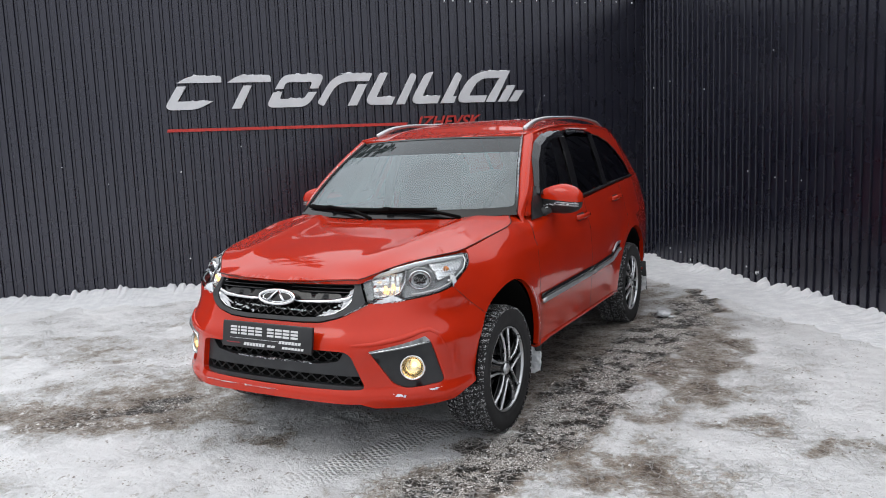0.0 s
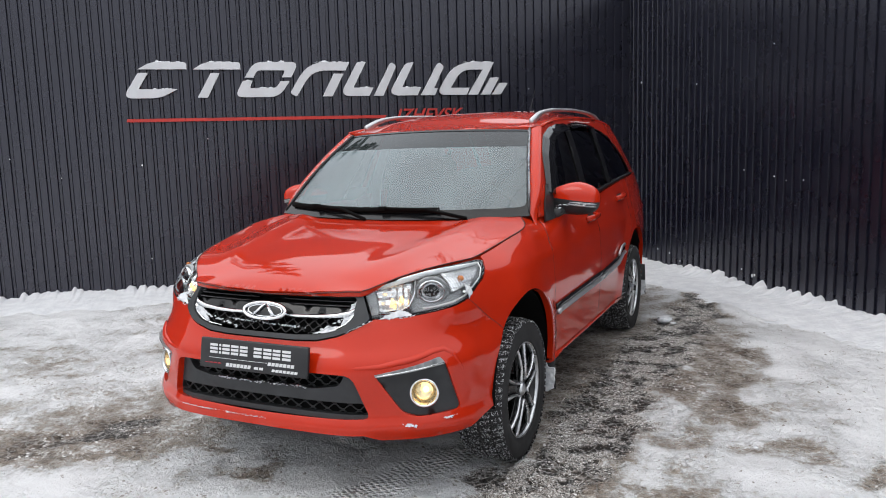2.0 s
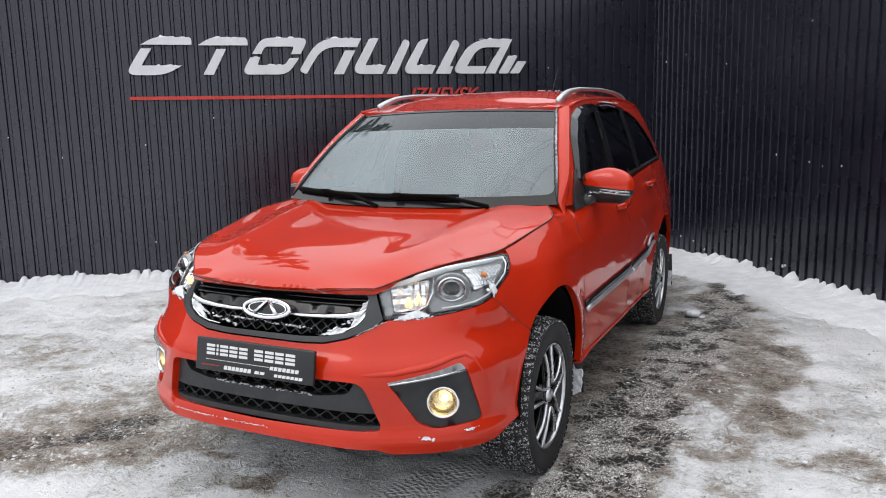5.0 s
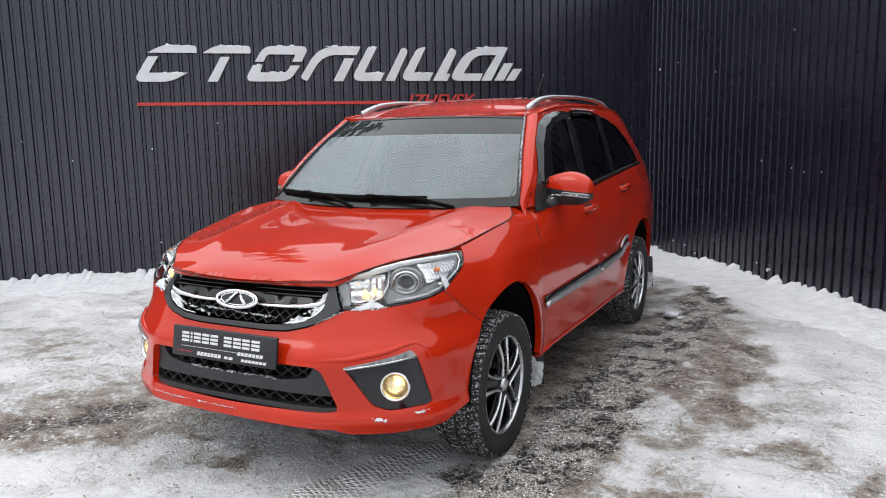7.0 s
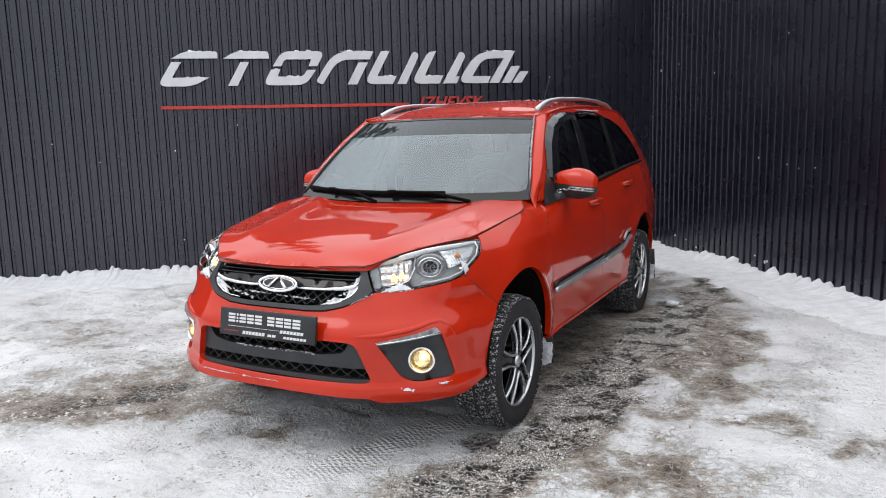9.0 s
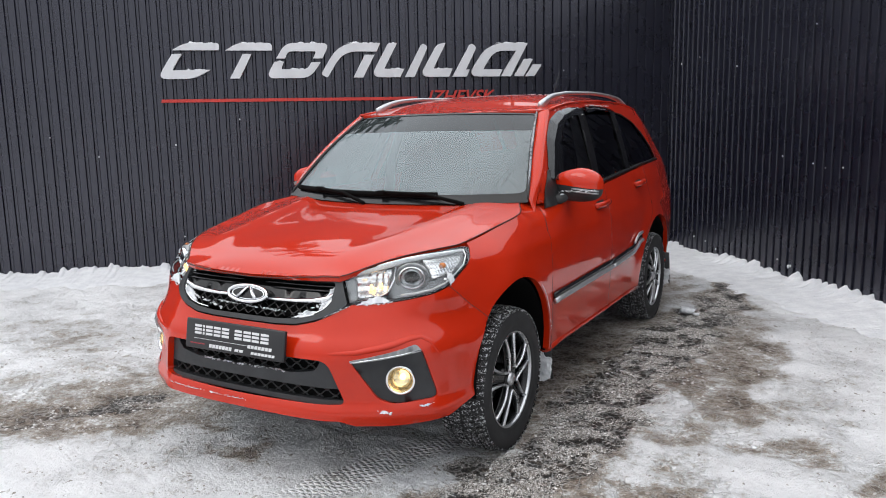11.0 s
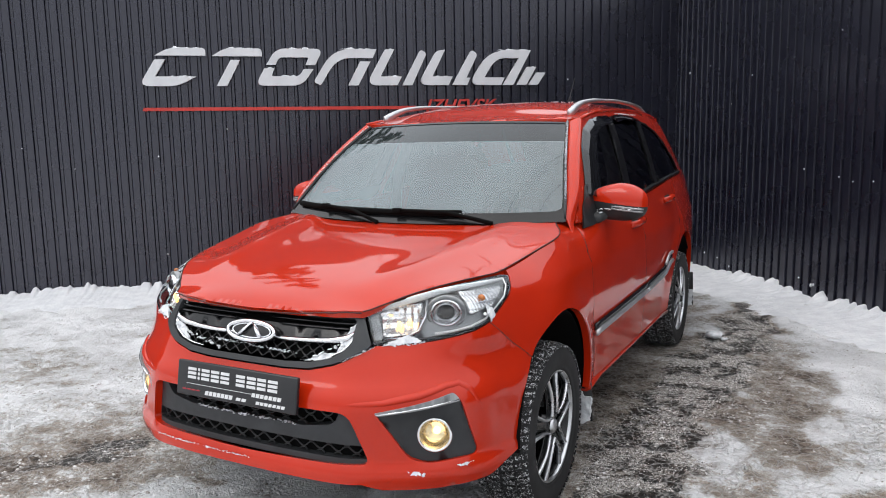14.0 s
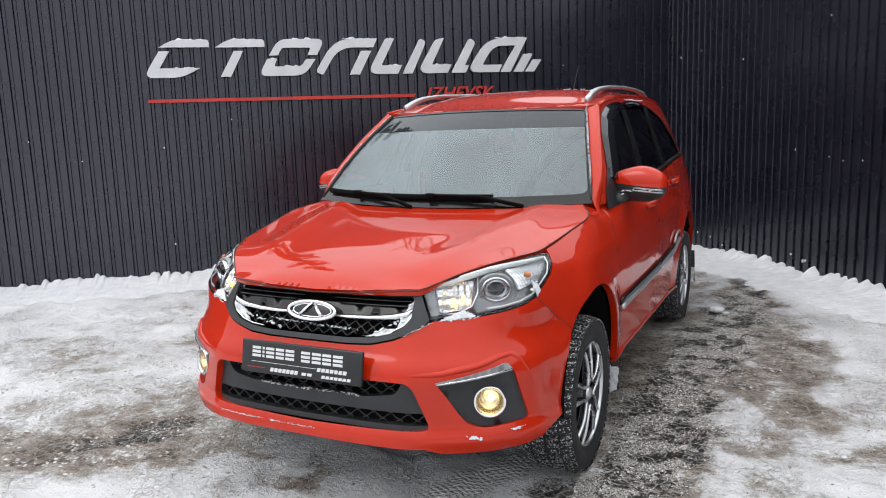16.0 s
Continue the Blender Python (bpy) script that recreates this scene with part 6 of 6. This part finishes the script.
# mud flaps, hung with packed snow
for y in (0.415, 2.945):
    fl = both("mud_flap", tube([(0.775, y - 0.02, 0.42), (0.775, y + 0.005, 0.32), (0.775, y + 0.02, 0.17)], [(0.09, 0.006)] * 3, 8, up=(0, 1, 0), square=4.0), BLACK_PLASTIC)

# ---- the cabin's inside ----
part("dashboard", tube([(-0.70, 0.70, 0.95), (-0.3, 0.66, 0.965), (0.3, 0.66, 0.965), (0.70, 0.70, 0.95)], (0.20, 0.045), 12, square=2.6), TAN, car)
for x in (-0.37, 0.37):
    seat = part("front_seat", moved(blob(0.25, 0.09, 0.34, 3.2), Matrix.Translation((x, 1.42, 0.98)) @ pose(0, 0, 0, -16)), SEAT_GREY, car)
    part("headrest", moved(blob(0.13, 0.05, 0.09, 3.0), Matrix.Translation((x, 1.55, 1.37)) @ pose(0, 0, 0, -12)), SEAT_GREY, seat)
    part("seat_cushion", moved(blob(0.25, 0.26, 0.10, 3.2), Matrix.Translation((x, 1.12, 0.68))), SEAT_GREY, seat)
part("rear_seat", moved(blob(0.62, 0.10, 0.32, 3.5), Matrix.Translation((0, 2.22, 0.93)) @ pose(0, 0, 0, -14)), SEAT_GREY, car)
ring_v = lathe([(0.165, -0.012), (0.180, -0.016), (0.193, 0.0), (0.180, 0.016), (0.165, 0.012), (0.165, -0.012)], 36)
part("steering_wheel", join(moved(ring_v, Matrix.Translation((0.37, 0.86, 1.0)) @ pose(0, 0, 0, 0, 0, 90) @ pose(0, 0, 0, 0, -22, 0)), moved(blob(0.07, 0.03, 0.06, 2.4), Matrix.Translation((0.37, 0.85, 1.0)))), BLACK_PLASTIC, car)
both("inner_pillar", tube([(0.70, 1.38, 0.95), (0.69, 1.42, 1.2), (0.61, 1.47, 1.48)], (0.05, 0.03), 8), LINING)
part("inside_mirror", moved(blob(0.11, 0.015, 0.032, 3), Matrix.Translation((0.0, 0.93, 1.415))), BLACK_PLASTIC, car)


# ---- snow and frost that clings to the car ----
def crust(pts, size, seed, flat=0.5):
    """A crumbly line of snow: small uneven lumps that thin out at the ends."""
    rng = random.Random(int(seed * 7))
    n = len(pts)
    lumps = []
    for i in range(n - 1):
        a, b = Vector(pts[i]), Vector(pts[i + 1])
        m = max(1, int((b - a).length / (size * 0.55)))
        k = min(1, (i + 0.6) / 2, (n - i - 0.4) / 2)
        gap = noise.noise(Vector((i * 0.47, seed * 3.7, 0.4))) + 0.25
        for j in range(m):
            if rng.random() > 0.62 + gap:
                continue
            r = size * k * rng.uniform(0.25, 0.75)
            p = a.lerp(b, (j + rng.random()) / m) + Vector([rng.uniform(-0.45, 0.45) * size for _ in range(3)])
            v, f = blob(r * rng.uniform(0.8, 1.5), r * rng.uniform(0.5, 1.0), r * rng.uniform(0.5, 1.1) * max(flat, 0.5), 2.2, 6, 4)
            lumps.append(moved((v, f), Matrix.Translation(p) @ pose(0, 0, 0, rng.uniform(-30, 30), rng.uniform(-30, 30), rng.uniform(0, 180))))
    return join(*lumps)


def run_uz(a, b, n):
    return [(a[0] + (b[0] - a[0]) * i / n, a[1] + (b[1] - a[1]) * i / n) for i in range(n + 1)]


def snow_part(pts, size, seed, flat=0.5):
    part("snow_crust", crust(pts, size, seed, flat), PACKED, car, "white clinging snow")["kind"] = "stuff"


snow_part([glass_front(1.0, i / 30) + Vector((0.004, -0.014, 0.012)) for i in range(3, 31)], 0.0065, 1)
snow_part([glass_front(1.0, i / 30) + Vector((0.007, -0.014, 0.013)) for i in range(3, 31)], 0.0045, 31)
snow_part([glass_front(-1.0, i / 30) + Vector((-0.004, -0.014, 0.012)) for i in range(3, 31)], 0.006, 2)
snow_part(near(run_uz((0.525, 0.744), (0.70, 0.752), 12), lift=0.003), 0.008, 3, 0.4)
snow_part(near(run_uz((0.38, 0.694), (0.52, 0.740), 10), lift=0.006), 0.006, 4)
snow_part(near(run_uz((-0.70, 0.752), (-0.53, 0.744), 12), lift=0.006), 0.016, 5, 0.5)
snow_part(near(run_uz((0.93, 0.792), (1.02, 0.846), 6), lift=0.006), 0.016, 6, 0.5)
snow_part([deep(0.004)(u, z) for u, z in run_uz((0.24, 0.690), (0.425, 0.765), 14)], 0.016, 7, 0.4)
snow_part([deep(0.004)(-u, z) for u, z in run_uz((0.10, 0.690), (0.40, 0.742), 16)], 0.013, 8, 0.5)
snow_part([deep(0.012)(u, z) for u, z in run_uz((-0.20, 0.720), (0.20, 0.706), 20)], 0.008, 9, 0.5)
snow_part([deep(0.010)(u, z) for u, z in run_uz((0.375, 0.770), (0.435, 0.808), 5)], 0.014, 10, 0.6)
snow_part([deep(0.010)(u, z) for u, z in run_uz((-0.43, 0.80), (-0.40, 0.825), 5)], 0.010, 11, 0.6)
snow_part([deep(0.026)(u, 0.482) for u in [-0.24 + 0.02 * i for i in range(24)]], 0.008, 12, 0.4)
snow_part(near(run_uz((-0.42, 0.352), (0.05, 0.352), 30), lift=0.004), 0.005, 13, 0.5)
snow_part(near(run_uz((0.62, 0.352), (0.68, 0.348), 5), lift=0.002), 0.016, 14, 0.35)
snow_part(near(run_uz((0.76, 0.358), (0.84, 0.362), 6), lift=0.002), 0.010, 15, 0.35)
snow_part(near([(u_of_y(0.025 - 0.37 * math.cos(t)), 0.345 + 0.424 * math.sin(t)) for t in [2.2 + i * 0.045 for i in range(18)]], lift=0.003), 0.0032, 16, 0.5)
snow_part(near(run_uz((2.735, 0.585), (2.775, 0.588), 4), lift=0.018), 0.016, 17, 0.8)
snow_part(near(run_uz((1.825, 0.556), (1.90, 0.560), 5), lift=0.014), 0.007, 18, 0.6)
snow_part([Vector((0.800 + 0.02 * i, 0.665 - 0.002 * i, 1.078 + 0.001 * i)) for i in range(11)], 0.010, 19, 0.5)
snow_part([Vector((0.79 + 0.012 * i, 0.66, 1.062)) for i in range(4)], 0.013, 20, 0.7)
snow_part([cabin(y, 1.525) + Vector((0.024, 0, 0.004)) for y in [1.5 + 0.04 * i for i in range(14)]], 0.006, 21, 0.5)
snow_part([hood(x, 0.262 + 0.12 * (x / 0.7) ** 2) + Vector((0, 0.012, 0.004)) for x in [-0.45 + 0.03 * i for i in range(12)]], 0.006, 22, 0.5)
snow_part([glass_front(0.40 + 0.01 * i, 0.03) + Vector((0, -0.02, 0.01)) for i in range(5)], 0.012, 23, 0.7)
snow_part([Vector((0.22 + 0.03 * i, 1.6, roof(0.22 + 0.03 * i, 1.6).z + 0.002)) for i in range(12)], 0.010, 24, 0.4)


def frost(fn, outline, lift, seed, ragged=0.3, thick=0.006):
    """A flat, ragged cake of clinging snow on a surface."""
    c = np.mean(outline, 0)
    pts = []
    for i, p in enumerate(resampled(outline, 0.007)):
        q = np.array(p) - c
        k = 1 + ragged * noise.fractal(Vector((p[0] * 70, p[1] * 70, seed)), 0.9, 2.0, 3)
        pts.append(tuple(c + q * k))
    v, f = skin(fn, pts, (), 0.008, thick, lift)
    v = [Vector(p) + Vector((0, -1, 0.3)) * 0.003 * noise.noise(Vector(p) * 90) for p in v]
    part("snow_patch", (v, f), PACKED, car, "ragged patch of clinging snow")["kind"] = "stuff"


frost(body, [(0.545, 0.744), (0.60, 0.747), (0.68, 0.754), (0.665, 0.766), (0.63, 0.776), (0.60, 0.766), (0.565, 0.756)], 0.004, 1)
frost(body, [(0.985, 0.796), (1.015, 0.812), (1.012, 0.835), (0.992, 0.846), (0.985, 0.822)], 0.005, 2)
frost(body, [(-0.52, 0.747), (-0.66, 0.754), (-0.64, 0.776), (-0.585, 0.788), (-0.54, 0.765)], 0.004, 3)
frost(deep(0.004), [(0.36, 0.720), (0.40, 0.735), (0.428, 0.765), (0.436, 0.806), (0.412, 0.802), (0.395, 0.775), (0.36, 0.765), (0.375, 0.748)], 0.003, 4, 0.4)
frost(deep(0.004), [(0.24, 0.688), (0.33, 0.700), (0.36, 0.718), (0.33, 0.720), (0.28, 0.704)], 0.003, 5, 0.4)
frost(deep(0.004), [(-0.30, 0.70), (-0.40, 0.738), (-0.41, 0.762), (-0.37, 0.756), (-0.31, 0.725)], 0.003, 6, 0.45)
frost(body, [(0.625, 0.346), (0.650, 0.346), (0.655, 0.355), (0.635, 0.357)], 0.001, 7, 0.35, 0.003)
frost(body, [(0.79, 0.360), (0.83, 0.364), (0.825, 0.369), (0.80, 0.366)], 0.001, 8, 0.35, 0.003)
for sgn, y in ((1, 0.425), (1, 2.955), (-1, 0.425)):
    flap = lambda a, b: Vector((sgn * (0.775 + a), y - 0.012 + 0.004 * noise.noise(Vector((a * 40, b * 40, 3))), b))
    frost(flap if sgn > 0 else (lambda a, b: Vector((-0.775 + a, 0.413, b))), [(-0.06, 0.165), (0.05, 0.160), (0.085, 0.18), (0.09, 0.29), (0.06, 0.285), (0.035, 0.33), (0.0, 0.27), (-0.05, 0.26)], 0.006, 9 + y, 0.07, 0.02)


# ---- trees beyond the wall, seen in the paint and the glass ----
BARK = varied(material("dark_bark", (0.05, 0.042, 0.036), 0.9), (0.035, 0.03, 0.026), (0.075, 0.065, 0.055), 12)
NEEDLES = varied(material("spruce_needles", (0.02, 0.035, 0.02), 0.7), (0.014, 0.026, 0.016), (0.03, 0.05, 0.028), 6)


def spruce(x, y, height, seed):
    rng = random.Random(seed)
    tree = new("spruce")
    tree.location = (x, y, 0)
    tagged(tree, "dark green spruce beyond the wall", "tree")
    part("trunk", tube([(0, 0, 0), (0.05, 0, height * 0.5), (0, 0, height)], [0.16, 0.09, 0.015], 8), BARK, tree)
    pieces = []
    for k in range(int(height * 9)):
        z = 1.0 + (height - 1.15) * k / (height * 9)
        reach = (height - z) * 0.24 + 0.12
        a = rng.uniform(0, 2 * math.pi)
        r = reach * rng.uniform(0.7, 1.1)
        n = 7
        line = [Vector((math.cos(a) * r * i / n, math.sin(a) * r * i / n, z - 0.22 * r * (i / n) ** 1.3 + 0.12 * r * (i / n) ** 3)) for i in range(n + 1)]
        pieces.append(tube(line, [0.02 * (1 - i / (n + 1)) for i in range(n + 1)], 3, cap=False))
        side = Vector((-math.sin(a), math.cos(a), 0))
        for i in range(1, n + 1):
            for s in (1, -1):
                for _ in range(2):
                    q = 0.30 * r * (1.1 - i / (n + 1)) * rng.uniform(0.6, 1.2) + 0.07
                    tip = line[i] + side * s * q + (line[i] - line[i - 1]) * rng.uniform(0.6, 1.8) + Vector((0, 0, rng.uniform(-0.10, 0.0)))
                    w = Vector((0, 0, 0.03))
                    pieces.append(([line[i] + w, line[i] - w, tip, line[i].lerp(tip, 0.5) + w * 1.6], [(0, 1, 2), (0, 2, 3)]))
    part("crown", join(*pieces), NEEDLES, tree, smooth=False)


def bare_tree(x, y, height, seed):
    rng = random.Random(seed)
    tree = new("bare_tree")
    tree.location = (x, y, 0)
    tagged(tree, "leafless dark tree beyond the wall", "tree")
    limbs = []

    def grow_limb(p, d, length, r, level):
        pts = [p]
        for _ in range(5):
            d = (d + Vector((rng.uniform(-0.22, 0.22), rng.uniform(-0.22, 0.22), rng.uniform(-0.05, 0.2)))).normalized()
            pts.append(pts[-1] + d * length / 5)
        limbs.append(tube(pts, [r * (1 - 0.14 * i) for i in range(6)], 5))
        if level < 3:
            for i in (2, 4, 5):
                side = Vector((rng.uniform(-1, 1), rng.uniform(-1, 1), rng.uniform(0.0, 0.8))).normalized()
                grow_limb(pts[i], (d * 0.6 + side * 0.8).normalized(), length * rng.uniform(0.5, 0.7), r * 0.48, level + 1)

    trunk = [Vector((0, 0, 0)), Vector((0.05, 0.02, height * 0.2)), Vector((0.0, 0.08, height * 0.36))]
    part("trunk", tube(trunk, [0.20, 0.16, 0.13], 8), BARK, tree)
    for _ in range(4):
        grow_limb(trunk[-1], Vector((rng.uniform(-0.6, 0.6), rng.uniform(-0.6, 0.6), 1)).normalized(), height * 0.34, 0.09, 1)
    part("crown", join(*limbs), BARK, tree)


spruce(-5.1, 4.3, 7.0, 4)
bare_tree(-4.3, 7.3, 6.0, 2)
bare_tree(-2.9, 8.6, 7.2, 6)


# ---- overhead cables, seen only as thin lines in the windscreen ----
CABLE = material("black_cable", (0.02, 0.02, 0.02), 0.6)
POLE_WOOD = varied(material("weathered_pole", (0.16, 0.14, 0.12), 0.85), (0.11, 0.095, 0.08), (0.20, 0.18, 0.155), 7)


def utility_pole(x, y, turn):
    pole = part("utility_pole", tube([(0, 0, -0.3), (0, 0, 3.2), (0, 0, 6.6)], [0.14, 0.125, 0.105], 14), POLE_WOOD)
    pole.matrix_world = Matrix.Translation((x, y, 0)) @ pose(0, 0, 0, 0, 0, turn)
    tagged(pole, "weathered wooden pole that carries overhead cables", "utility pole", group="poles of the overhead cables")
    part("crossarm", block(-0.75, 0.75, -0.17, -0.09, 6.05, 6.17, 0.008), POLE_WOOD, pole)
    for k in (-0.35, -0.22, 0.25):
        part("insulator", tube([(k, -0.13, 6.16), (k, -0.13, 6.20), (k, -0.13, 6.26)], [0.03, 0.04, 0.022], 10), PLATE_WHITE, pole)


CABLE_TURN = -math.degrees(math.atan2(0.19, 1.0))
utility_pole(3.08, 14.0, CABLE_TURN)
utility_pole(-3.0, -18.0, CABLE_TURN)
for k in (-0.35, -0.22, 0.25):
    c, q = math.cos(radians(CABLE_TURN)) * k, math.sin(radians(CABLE_TURN)) * k
    a, b = Vector((3.08 + c, 14.0 + q - 0.13, 6.26)), Vector((-3.0 + c, -18.0 + q - 0.13, 6.26))
    line = [a.lerp(b, i / 30) - Vector((0, 0, 0.5 * math.sin(math.pi * i / 30))) for i in range(31)]
    tagged(part("overhead_cable", tube(line, 0.009, 6), CABLE), "thin black overhead cable between two poles", "cable", group="overhead cables")
